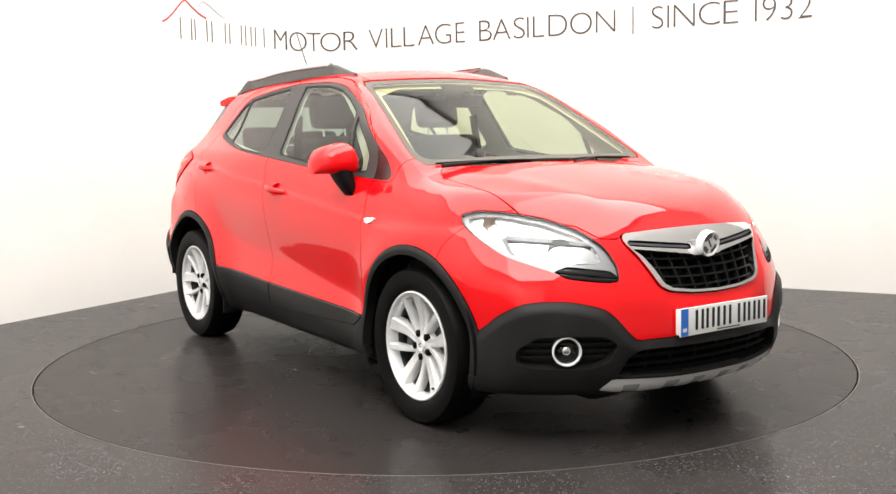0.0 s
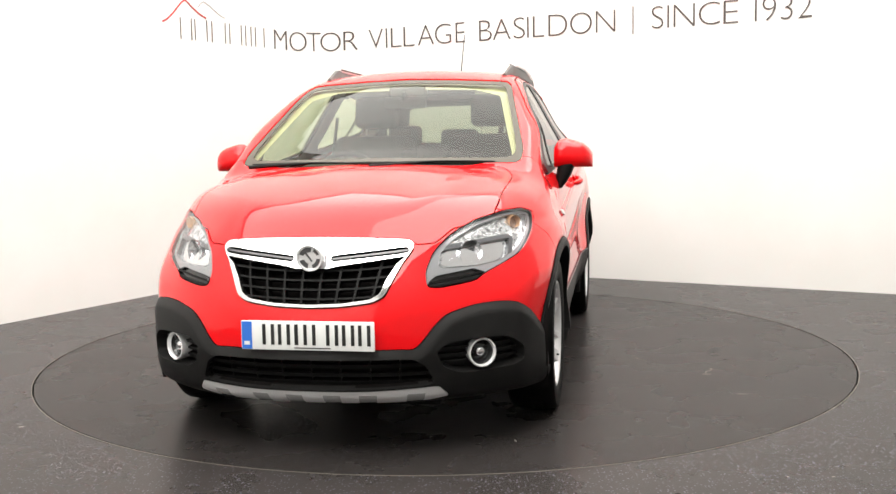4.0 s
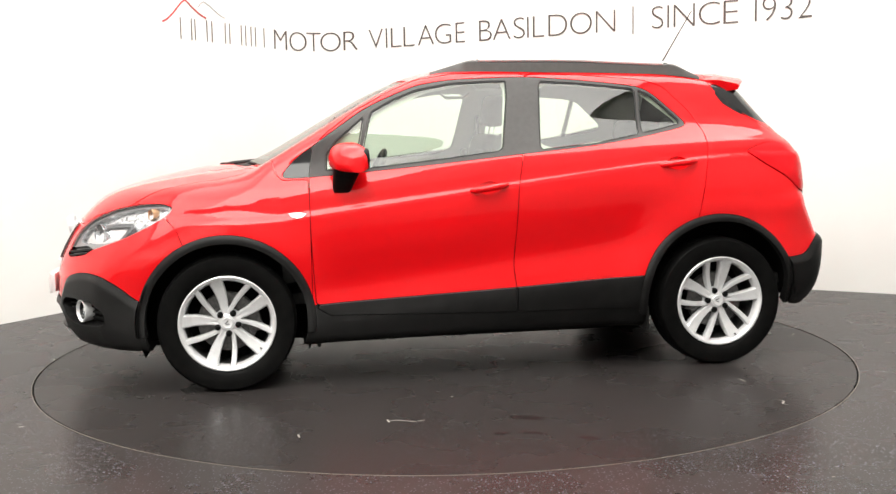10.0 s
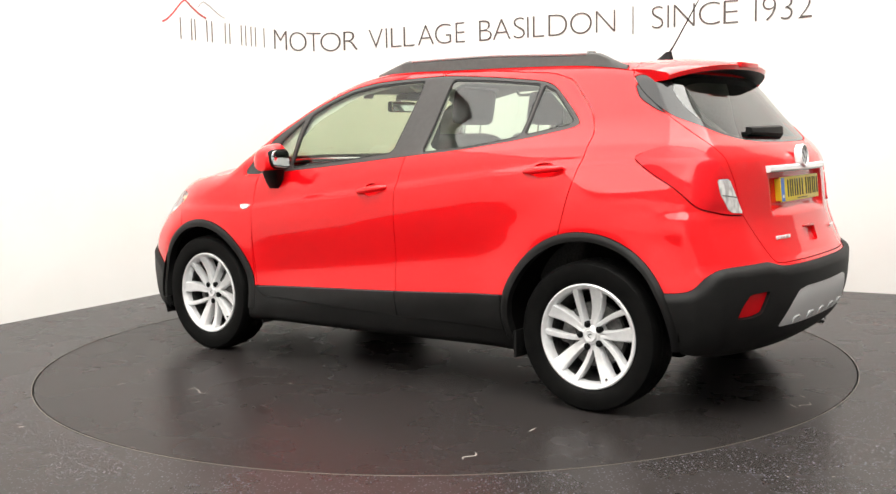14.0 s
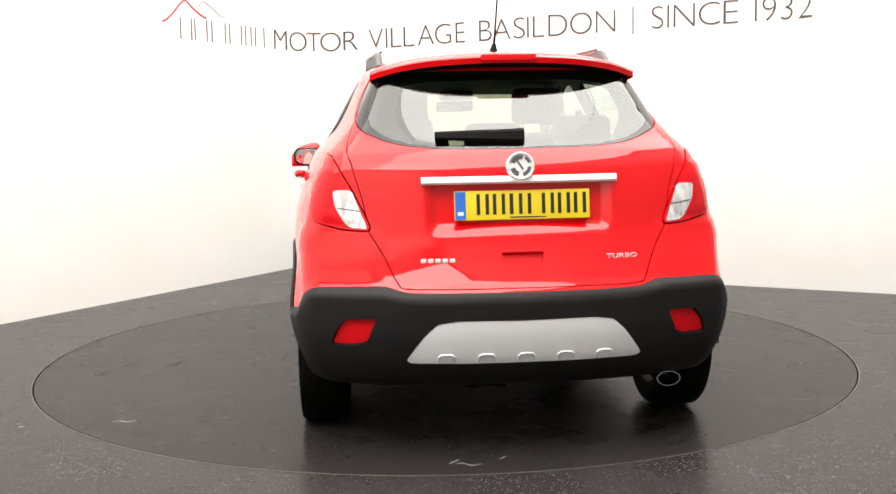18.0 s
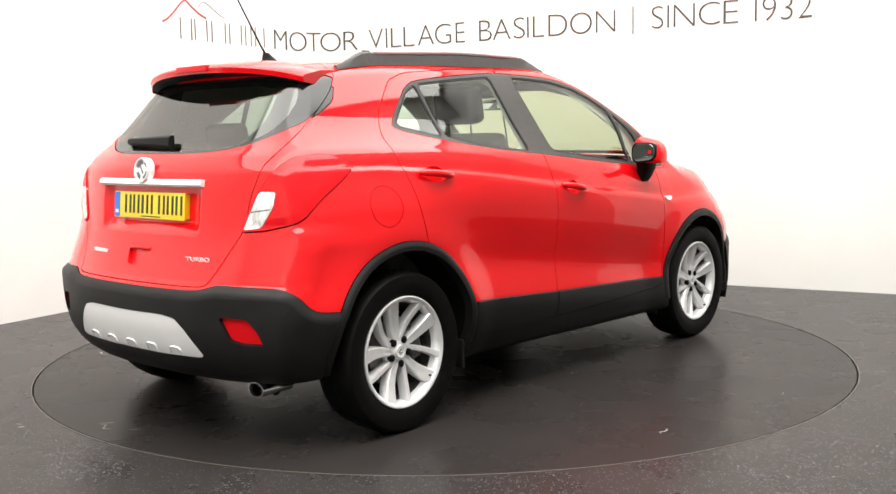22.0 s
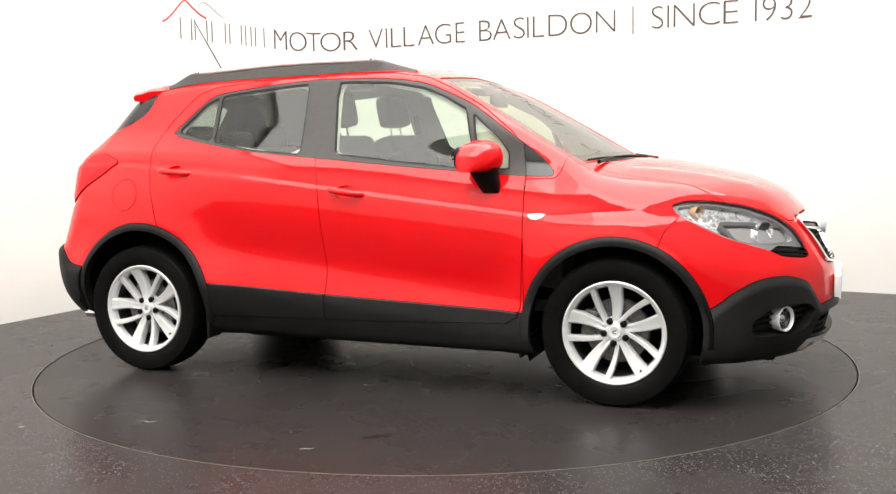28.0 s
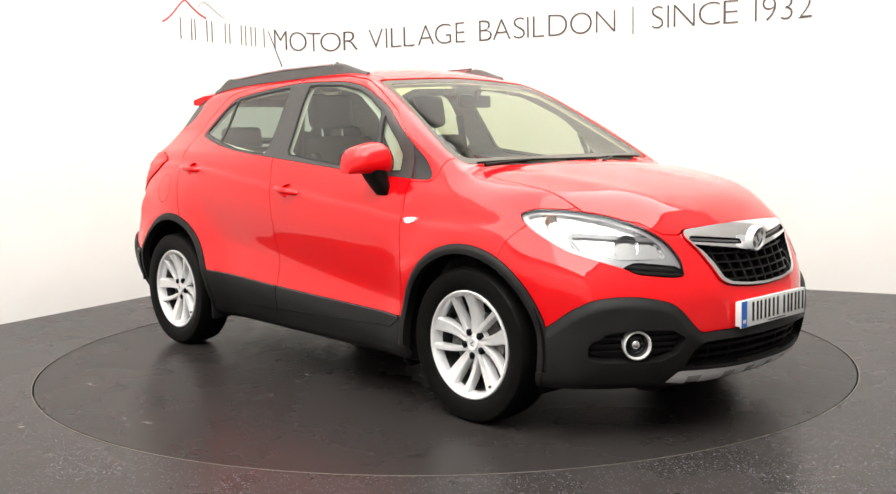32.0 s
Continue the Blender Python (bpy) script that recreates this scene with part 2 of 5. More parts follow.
GREY_WALL = vary(material("grey_wall_paint", (0.25, 0.25, 0.245), 0.8, spec=0.2), (0.235, 0.235, 0.23), (0.265, 0.265, 0.26), 1.3)
PALE_WALL = vary(material("pale_wall_paint", (0.76, 0.755, 0.74), 0.8, spec=0.2), (0.74, 0.735, 0.72), (0.78, 0.775, 0.76), 1.3)
WALL = vary(material("white_wall_paint", (0.80, 0.795, 0.775), 0.7, spec=0.25), (0.785, 0.78, 0.755), (0.815, 0.81, 0.795), 1.3, rough=(0.6, 0.8), bump=0.15, bump_scale=160.0)
CEILING = material("white_ceiling_paint", (0.80, 0.80, 0.79), 0.8, spec=0.2)
LETTER = material("dark_lettering", (0.07, 0.055, 0.05), 0.5)
LOGO_RED = material("red_logo_line", (0.5, 0.03, 0.03), 0.5)
LOGO_GREY = material("grey_logo_line", (0.35, 0.34, 0.35), 0.5)
EDGING = material("metal_edging", (0.20, 0.18, 0.155), 0.45, 0.6)
SCUFF_PALE = material("pale_scuff", (0.22, 0.20, 0.18), 0.7)
SCUFF_DARK = material("dark_scuff", (0.0065, 0.0057, 0.0053), 0.42, spec=0.27)
PANEL = bpy.data.materials.new("glowing_panel")
PANEL.use_nodes = True
PANEL.node_tree.nodes["Principled BSDF"].inputs["Emission Color"].default_value = (1.0, 0.98, 0.94, 1)
PANEL.node_tree.nodes["Principled BSDF"].inputs["Emission Strength"].default_value = 1.0


def vinyl(name, grit, pale, dark, spec):
    """Dark safety vinyl: cloudy wear, streaks and tiny sparkling grit."""
    m = material(name, (pale, pale * 0.88, pale * 0.84), 0.3, spec=spec)
    vary(m, (dark, dark * 0.88, dark * 0.84), (pale, pale * 0.88, pale * 0.84), 2.2, 6.0, rough=(0.24, 0.31), bump=0.10, bump_scale=260.0, low=0.25, high=0.75)
    t, p = m.node_tree, m.node_tree.nodes["Principled BSDF"]
    co = t.nodes.new("ShaderNodeTexCoord")
    v = t.nodes.new("ShaderNodeTexVoronoi")
    v.inputs["Scale"].default_value = 80.0
    t.links.new(co.outputs["Object"], v.inputs["Vector"])
    near = t.nodes.new("ShaderNodeMath")
    near.operation, near.inputs[1].default_value = "LESS_THAN", 0.28
    t.links.new(v.outputs["Distance"], near.inputs[0])
    sep = t.nodes.new("ShaderNodeSeparateColor")
    t.links.new(v.outputs["Color"], sep.inputs["Color"])
    few = t.nodes.new("ShaderNodeMath")
    few.operation, few.inputs[1].default_value = "GREATER_THAN", 0.5
    t.links.new(sep.outputs["Red"], few.inputs[0])
    both = t.nodes.new("ShaderNodeMath")
    both.operation = "MULTIPLY"
    t.links.new(near.outputs[0], both.inputs[0])
    t.links.new(few.outputs[0], both.inputs[1])
    mix = t.nodes.new("ShaderNodeMix")
    mix.data_type = "RGBA"
    mix.inputs["B"].default_value = (grit, grit * 0.95, grit * 1.2, 1)
    old = p.inputs["Base Color"].links[0].from_socket
    t.links.new(both.outputs[0], mix.inputs["Factor"])
    t.links.new(old, mix.inputs["A"])
    t.links.new(mix.outputs["Result"], p.inputs["Base Color"])
    return m


FLOOR = vinyl("dark_safety_vinyl", 0.115, 0.033, 0.028, 0.07)
DISC_TOP = vinyl("worn_safety_vinyl", 0.036, 0.0275, 0.0235, 0.042)

# ---------------------------------------------------------------- building helpers
def mesh_of(name, verts, faces, mat, smooth=False, normals=None):
    me = bpy.data.meshes.new(name)
    me.from_pydata(np.asarray(verts, float).tolist() if len(verts) else [], [], [tuple(int(i) for i in f) for f in faces])
    me.materials.append(mat)
    if smooth:
        me.polygons.foreach_set("use_smooth", np.ones(len(me.polygons), bool))
    me.update()
    if normals is not None:
        me.normals_split_custom_set_from_vertices(np.asarray(normals, float).tolist())
    return me


def part(name, bm, mat, parent, label="", smooth=True, at=None):
    """One mesh object under a thing or a part, from a bmesh or a mesh."""
    if isinstance(bm, bmesh.types.BMesh):
        me = bpy.data.meshes.new(name)
        bmesh.ops.recalc_face_normals(bm, faces=bm.faces)
        bm.to_mesh(me)
        bm.free()
        me.materials.append(mat)
        if smooth:
            me.polygons.foreach_set("use_smooth", np.ones(len(me.polygons), bool))
            me.set_sharp_from_angle(angle=radians(38))
    else:
        me = bm
    ob = new(name, me)
    if parent:
        ob.parent = parent
    if at is not None:
        ob.matrix_local = at
    if label:
        ob["label"] = label
    return ob


def box(bm, x, y, z, sx, sy, sz, bevel=0.0, segs=2, m=None):
    """A box round a centre, with bevelled edges."""
    made = bmesh.ops.create_cube(bm, size=1.0)["verts"]
    bmesh.ops.transform(bm, matrix=(m or Matrix()) @ Matrix.Translation((x, y, z)) @ Matrix.Diagonal((sx, sy, sz, 1)), verts=made)
    if bevel:
        edges = list({e for v in made for e in v.link_edges})
        bmesh.ops.bevel(bm, geom=edges, offset=bevel, segments=segs, affect="EDGES", profile=0.6)
    return bm


def lathe(bm, profile, n=64, axis="y", close=False):
    """Turns a profile of (radius, height) round an axis."""
    rings = []
    for r, h in profile:
        ring = []
        for i in range(n):
            a = 2 * math.pi * i / n
            c, s = r * math.cos(a), r * math.sin(a)
            ring.append(bm.verts.new({"y": (c, h, s), "z": (c, s, h), "x": (h, c, s)}[axis]))
        rings.append(ring)
    pairs = list(zip(rings, rings[1:])) + ([(rings[-1], rings[0])] if close else [])
    for a, b in pairs:
        for i in range(n):
            bm.faces.new((a[i], a[(i + 1) % n], b[(i + 1) % n], b[i]))
    return rings


def tube(bm, pts, r, n=10, flat=1.0):
    """A round bar along points; r may be one number or one for each point."""
    pts = [Vector(p) for p in pts]
    rs = r if isinstance(r, (list, tuple)) else [r] * len(pts)
    rings = []
    for i, p in enumerate(pts):
        d = (pts[min(i + 1, len(pts) - 1)] - pts[max(i - 1, 0)]).normalized()
        u = d.orthogonal() if abs(d.z) > 0.95 else Vector((0, 0, 1)).cross(d)
        u.normalize()
        w = d.cross(u)
        rings.append([bm.verts.new(p + rs[i] * (math.cos(2 * math.pi * k / n) * u + flat * math.sin(2 * math.pi * k / n) * w)) for k in range(n)])
    for a, b in zip(rings, rings[1:]):
        for k in range(n):
            bm.faces.new((a[k], a[(k + 1) % n], b[(k + 1) % n], b[k]))
    bm.faces.new(rings[0])
    bm.faces.new(rings[-1])
    return bm


def structure(name, bm, mat, label, category, smooth=False):
    return tagged(part(name, bm, mat, None, smooth=smooth), label, category, kind="structure")


# ---------------------------------------------------------------- the studio
CORNER, ALONG_SIDE, ALONG_BACK = Vector((-1.252, 4.30)), Vector((-0.4945, -0.8692)), Vector((0.8692, -0.4945))
ROUND = 0.40                        # radius of the coved corner
LONG, WIDE = 11.6, 7.2
R_DISC = 2.231


def wall_point(s):
    """A place along the two walls: s < 0 on the side wall, s > 0 on the back wall, metres from the middle of the cove."""
    arc = ROUND * math.pi / 2
    if abs(s) <= arc / 2:
        c = CORNER + ROUND * (ALONG_SIDE + ALONG_BACK)
        a = s / arc * math.pi / 2
        d = -(ALONG_SIDE + ALONG_BACK).normalized()
        e = (ALONG_BACK - ALONG_SIDE).normalized()
        q = c + ROUND * (d * math.cos(a) + e * math.sin(a))
        n = -(d * math.cos(a) + e * math.sin(a))
        return q, n
    if s < 0:
        return CORNER + ALONG_SIDE * (ROUND + (-s - arc / 2)), ALONG_BACK
    return CORNER + ALONG_BACK * (ROUND + (s - arc / 2)), ALONG_SIDE


def wall_strip(bm, s_list, z0, z1, thick):
    rows = []
    for s in s_list:
        q, n = wall_point(s)
        rows.append([bm.verts.new((*(q - n * t), z)) for t in (0, thick) for z in (z0, z1)])
    for a, b in zip(rows, rows[1:]):
        for i, j in ((0, 1), (1, 3), (3, 2), (2, 0)):
            bm.faces.new((a[i], a[j], b[j], b[i]))
    bm.faces.new(rows[0])
    bm.faces.new(rows[-1])


bm = bmesh.new()
cove = [-0.3142 + 0.6283 * i / 16 for i in range(17)]
wall_strip(bm, [-LONG + 0.09] + cove + [WIDE - 0.09], -0.02, CEIL, 0.14)
structure("wall_coved", bm, WALL, "white painted studio walls meeting in a coved corner", "wall", smooth=True)
far_a = CORNER + ALONG_SIDE * LONG
far_b = CORNER + ALONG_BACK * WIDE
far_c = far_a + ALONG_BACK * WIDE


def flat_wall(name, p, q, mat, label):
    d = (q - p).normalized()
    n = Vector((-d.y, d.x)) * 0.14
    bm = bmesh.new()
    v = [bm.verts.new((*k, z)) for k in (p, q, q + n, p + n) for z in (-0.02, CEIL)]
    for f in ((0, 1, 3, 2), (2, 3, 5, 4), (4, 5, 7, 6), (6, 7, 1, 0), (0, 2, 4, 6), (1, 3, 5, 7)):
        bm.faces.new([v[i] for i in f])
    structure(name, bm, mat, label, "wall")


# two unseen walls, added with tones that shape reflections and light on the car
flat_wall("wall_front", far_c, far_a, PALE_WALL, "unseen pale wall added opposite the lettered wall")
flat_wall("wall_side", far_b, far_c, GREY_WALL, "unseen grey side wall added to darken reflections")

# floor with a round opening for the turntable
bm = bmesh.new()
n = 128
mid = (CORNER + far_c) / 2
rim, out = [], []
for i in range(n):
    a = 2 * math.pi * i / n
    d = Vector((math.cos(a), math.sin(a)))
    # reach to the room's outline
    best = 99.0
    for p, nn in ((CORNER, ALONG_BACK), (CORNER, ALONG_SIDE), (far_c, -ALONG_BACK), (far_c, -ALONG_SIDE)):
        k = d.dot(nn)
        if k < -1e-6:
            best = min(best, (p.dot(nn)) / k)
    rim.append([bm.verts.new((*(d * (R_DISC + 0.007)), z)) for z in (-0.12, 0.0)])
    out.append(bm.verts.new((*(d * (best + 0.05)), 0.0)))
for i in range(n):
    j = (i + 1) % n
    bm.faces.new((rim[i][1], rim[j][1], out[j], out[i]))
    bm.faces.new((rim[i][0], rim[j][0], rim[j][1], rim[i][1]))
bm.faces.new([r[0] for r in rim])
structure("floor", bm, FLOOR, "dark grey safety vinyl floor with fine glitter and scuffs", "floor")

bm = bmesh.new()
lathe(bm, [(R_DISC + 0.0075, -0.03), (R_DISC + 0.0075, 0.0015), (R_DISC + 0.0115, 0.0015), (R_DISC + 0.0115, -0.01)], 160, "z")
structure("trim_turntable", bm, EDGING, "thin worn metal edging round the turntable", "edging", smooth=True)

# ceiling with its light panels' frames
bm = bmesh.new()
v = [bm.verts.new((*p, z)) for p in (CORNER, far_a, far_c, far_b) for z in (CEIL, CEIL + 0.12)]
for f in ((0, 2, 4, 6), (1, 3, 5, 7), (0, 1, 3, 2), (2, 3, 5, 4), (4, 5, 7, 6), (6, 7, 1, 0)):
    bm.faces.new([v[i] for i in f])
structure("ceiling", bm, CEILING, "plain white painted studio ceiling", "ceiling")
for px, py, sx, sy, watts in PANELS:
    lamp = new("ceiling_light")
    lamp.matrix_world = pose(px, py, CEIL, 0, 0, AXIS - 90)
    tagged(lamp, "white framed flat light panel on the ceiling", "ceiling light", "studio ceiling lights")
    bm = bmesh.new()
    for cx, cy, wx, wy in ((0, sy / 2 + 0.0018, sx + 0.0072, 0.0036), (0, -sy / 2 - 0.0018, sx + 0.0072, 0.0036), (sx / 2 + 0.0018, 0, 0.0036, sy), (-sx / 2 - 0.0018, 0, 0.0036, sy)):
        box(bm, cx, cy, -0.025, wx, wy, 0.05)
    part("frame", bm, CEILING, lamp, smooth=False)
    bm = bmesh.new()
    box(bm, 0, 0, -0.012, sx, sy, 0.02)
    part("diffuser", bm, PANEL, lamp, smooth=False)

# the turntable
turntable = tagged(new("turntable"), "round vinyl-topped car turntable flush with the dark floor", "turntable")
bm = bmesh.new()
rings = lathe(bm, [(R_DISC, -0.08), (R_DISC, -0.002), (R_DISC - 0.002, 0.0)], 160, "z")
bm.faces.new(rings[-1])
bm.faces.new(rings[0])
part("disc", bm, DISC_TOP, turntable, smooth=False)

# ---------------------------------------------------------------- the car: panels cut from one skin
car = tagged(new("car"), "glossy red compact SUV with black lower cladding, standing on the turntable", "car")
AT = Matrix.Translation((CAR_X, CAR_Y, 0))
HUB_X, HUB_Z = 1.2785, 0.338


def chaikin(pts, rounds=2, keep=0.22):
    p = np.array(pts, float)
    for _ in range(rounds):
        q = np.roll(p, -1, 0)
        p = np.stack([p * (1 - keep) + q * keep, p * keep + q * (1 - keep)], 1).reshape(-1, 2)
    return p


def poly_dist(uv, pts, rounds=2, keep=0.22):
    """Distance to a rounded outline, below zero inside."""
    p = chaikin(pts, rounds, keep)
    best = np.full(len(uv), 1e9)
    inside = np.zeros(len(uv), bool)
    for a, b in zip(p, np.roll(p, -1, 0)):
        d, w = b - a, uv - a
        t = np.clip((w @ d) / max(d @ d, 1e-12), 0, 1)
        best = np.minimum(best, ((w - t[:, None] * d) ** 2).sum(1))
        cross = ((a[1] <= uv[:, 1]) != (b[1] <= uv[:, 1]))
        with np.errstate(divide="ignore", invalid="ignore"):
            hit = cross & (uv[:, 0] < a[0] + (uv[:, 1] - a[1]) / (b[1] - a[1]) * d[0])
        inside ^= hit
    return np.sqrt(best) * np.where(inside, -1, 1)


def chart(v, kind):
    if kind == "side":
        return v[:, [0, 2]]
    if kind == "top":
        return v[:, [0, 1]]
    if kind == "face":
        return v[:, [1, 2]]
    if kind == "front":
        return np.stack([0.9 * np.arctan2(v[:, 1], np.maximum(v[:, 0] - 1.2, 0.02)), v[:, 2]], 1)
    return np.stack([0.9 * np.arctan2(v[:, 1], np.maximum(-(v[:, 0] + 1.1), 0.02)), v[:, 2]], 1)


def compact(v, t):
    used, back = np.unique(t, return_inverse=True)
    return v[used], back.reshape(-1, 3)


def cut(mesh, phi):
    """Splits a triangle mesh along phi = 0: inside, outside."""
    v, t = mesh
    if len(t) == 0:
        return mesh, mesh
    phi = np.where(np.abs(phi) < 1e-6, 1e-6, phi)
    neg = phi[t] < 0
    k = neg.sum(1)
    ins, outs = [t[k == 3]], [t[k == 0]]
    mix = t[(k == 1) | (k == 2)]
    if len(mix):
        nk = k[(k == 1) | (k == 2)]
        nm = neg[(k == 1) | (k == 2)]
        lone = np.where(nk == 1, np.argmax(nm, 1), np.argmin(nm, 1))
        r = np.arange(len(mix))
        a, b, c = mix[r, lone], mix[r, (lone + 1) % 3], mix[r, (lone + 2) % 3]
        e = np.sort(np.concatenate([np.stack([a, b], 1), np.stack([a, c], 1)]), 1)
        ue, inv = np.unique(e, axis=0, return_inverse=True)
        inv = inv.ravel()
        f0, f1 = phi[ue[:, 0]], phi[ue[:, 1]]
        s = np.clip(f0 / (f0 - f1), 0.001, 0.999)
        nv = v[ue[:, 0]] * (1 - s[:, None]) + v[ue[:, 1]] * s[:, None]
        base = len(v)
        v = np.concatenate([v, nv])
        ab, ac = base + inv[: len(mix)], base + inv[len(mix):]
        small = np.stack([a, ab, ac], 1)
        big = np.concatenate([np.stack([ab, b, c], 1), np.stack([ab, c, ac], 1)])
        one = nk == 1
        ins += [small[one], big[np.tile(~one, 2)]]
        outs += [small[~one], big[np.tile(one, 2)]]
    return compact(v, np.concatenate(ins)), compact(v, np.concatenate(outs))


def refine(mesh, rounds=1):
    v, t = mesh
    for _ in range(rounds):
        e = np.sort(np.concatenate([t[:, [0, 1]], t[:, [1, 2]], t[:, [2, 0]]]), 1)
        ue, inv = np.unique(e, axis=0, return_inverse=True)
        inv = inv.ravel() + len(v)
        n = len(t)
        m01, m12, m20 = inv[:n], inv[n:2 * n], inv[2 * n:]
        v = np.concatenate([v, (v[ue[:, 0]] + v[ue[:, 1]]) / 2])
        t = np.concatenate([np.stack(q, 1) for q in ((t[:, 0], m01, m20), (t[:, 1], m12, m01), (t[:, 2], m20, m12), (m01, m12, m20))])
    return v, t


REST = body_shell(0.013)


def carve(phi_of, gap=0.0025, source=None):
    """Takes a panel out of the rest of the skin (or out of another panel), leaving a shut line."""
    global REST
    src = REST if source is None else source
    inner, outer = cut(src, phi_of(src[0]) + gap)
    if gap:
        _, outer = cut(outer, phi_of(outer[0]) - gap)
    if source is None:
        REST = outer
        return inner
    return inner, outer


def region(kind, pts, rounds=2, keep=0.22, also=None):
    def phi(v):
        d = poly_dist(chart(v, kind), pts, rounds, keep)
        return np.maximum(d, also(v)) if also else d
    return phi


def skin(name, mesh, mat, parent=None, both=False, side=1, raise_by=0.0, lip=0.010, label="", bulge=None):
    """Makes an object of a panel: its face, turned-in edges and, where both is set, its other half."""
    v, t = mesh
    n = body_normal(v)
    v = v + n * raise_by
    if bulge:                                             # swells away from its edge: outline, height, width
        v = v + n * (bulge[1] * step(0, 1, -bulge[0](mesh[0]) / bulge[2]) ** 0.7)[:, None]
        fn = np.cross(v[t[:, 1]] - v[t[:, 0]], v[t[:, 2]] - v[t[:, 0]])
        n = np.zeros_like(v)
        for k in range(3):
            np.add.at(n, t[:, k], fn)
        n /= np.maximum(np.linalg.norm(n, axis=1), 1e-12)[:, None]
    e = np.concatenate([t[:, [0, 1]], t[:, [1, 2]], t[:, [2, 0]]])
    key = np.sort(e, 1)
    uk, inv, cnt = np.unique(key, axis=0, return_inverse=True, return_counts=True)
    edge = e[cnt[inv.ravel()] == 1]
    edge = edge[~((np.abs(v[edge[:, 0], 1]) < 1e-4) & (np.abs(v[edge[:, 1], 1]) < 1e-4))]
    faces, verts, norms = [t], [v], [n]
    if lip and len(edge):
        a, b = edge[:, 0], edge[:, 1]
        d = np.cross(v[b] - v[a], n[a])
        d /= np.maximum(np.linalg.norm(d, axis=1), 1e-9)[:, None]
        k, base = len(edge), len(v)
        verts += [v[a], v[b], v[b] - n[b] * lip, v[a] - n[a] * lip]
        turn = 1 if lip > 0 else -1                       # the wall of a recess faces into it
        norms += [d * turn] * 4
        i = np.arange(k) + base
        faces += [np.stack(q, 1) for q in ((i + k, i, i + 3 * k), (i + k, i + 3 * k, i + 2 * k))]
    v, n, t = np.concatenate(verts), np.concatenate(norms), np.concatenate(faces)
    mirror = np.array([1.0, -1.0, 1.0])
    if both:
        t = np.concatenate([t, t[:, ::-1] + len(v)])
        v, n = np.concatenate([v, v * mirror]), np.concatenate([n, n * mirror])
    elif side < 0:
        v, n, t = v * mirror, n * mirror, t[:, ::-1]
    me = mesh_of(name, v, t, mat, True, n)
    return part(name, me, mat, parent or car, label, at=AT if parent is None else None)


def pair(name, mesh, mat, **kw):
    return [skin(name, mesh, mat, side=s, **kw) for s in (1, -1)]


def circle(kind, u, w, r, also=None):
    def phi(v):
        c = chart(v, kind)
        d = np.hypot(c[:, 0] - u, c[:, 1] - w) - r
        return np.maximum(d, also(v)) if also else d
    return phi


outer_half = lambda v: 0.5 - v[:, 1]

# wheel openings, underbody, arch trims
for hx, hz, r in ((HUB_X, 0.345, 0.392), (-1.268, 0.371, 0.396)):
    carve(circle("side", hx, hz, r, outer_half), 0)
carve(lambda v: np.maximum(v[:, 2] - (0.315 - 0.025 * step(-1.6, -1.9, v[:, 0])), v[:, 0] + 1.56), 0)
under = carve(lambda v: v[:, 2] - 0.232, 0)
skin("underbody", under, BLACK, both=True, lip=0)
for hx, hz, r in ((HUB_X, 0.345, 0.432), (-1.265, 0.37, 0.434)):
    trim = refine(carve(circle("side", hx, hz, r, lambda v: np.maximum(0.5 - v[:, 1], 0.285 - v[:, 2])), 0.001))
    pair("wheel_arch_trim", trim, PLASTIC, raise_by=0.004, lip=0.05, bulge=(lambda v, hx=hx, hz=hz, r=r: np.hypot(v[:, 0] - hx, v[:, 2] - hz) - r, 0.010, 0.022), label="grained black plastic wheel arch trim")

# black cladding: nose, tail, sills
NOSE = region("front", [(-0.6, 0.1), (-0.6, 0.438), (0.30, 0.438), (0.36, 0.432), (0.392, 0.468), (0.43, 0.52), (0.475, 0.562), (0.58, 0.589), (0.68, 0.592), (0.76, 0.580), (0.84, 0.535),
                              (0.91, 0.474), (1.0, 0.420), (1.25, 0.40), (1.25, 0.1)], 2, 0.2)
nose = carve(lambda v: np.maximum(NOSE(v), 1.22 - v[:, 0]), 0.001)
TAIL = region("rear", [(-0.6, 0.1), (-0.6, 0.648), (0.2, 0.648), (0.40, 0.650), (0.45, 0.662), (0.49, 0.676), (0.60, 0.672), (0.72, 0.669), (0.77, 0.64), (0.82, 0.573), (0.9, 0.562), (1.25, 0.56), (1.25, 0.1)],
              2, 0.2)
tail = carve(lambda v: np.maximum(TAIL(v), v[:, 0] + 1.2), 0.001)
sill = carve(region("side", [(0.90, 0.412), (-0.178, 0.459), (-0.88, 0.498), (-0.95, 0.1), (0.95, 0.1)], 0), 0.001)
strip_f, sill = carve(region("side", [(0.842, 0.40), (0.83, 0.414), (-0.170, 0.458), (-0.178, 0.333), (0.775, 0.358)], 0), 0.0015, sill)
strip_r, sill = carve(region("side", [(-0.182, 0.459), (-0.835, 0.497), (-0.872, 0.323), (-0.182, 0.333)], 0), 0.0015, sill)
# top few millimetres split off, coloured paler as a painted highlight on the bevel
glint_f, strip_f = cut(strip_f, 0.409 + 0.044 * (0.83 - strip_f[0][:, 0]) - strip_f[0][:, 2])
glint_r, strip_r = cut(strip_r, 0.454 + 0.0582 * (-0.182 - strip_r[0][:, 0]) - strip_r[0][:, 2])
pair("sill", sill, PLASTIC, raise_by=0.004, lip=0.03)

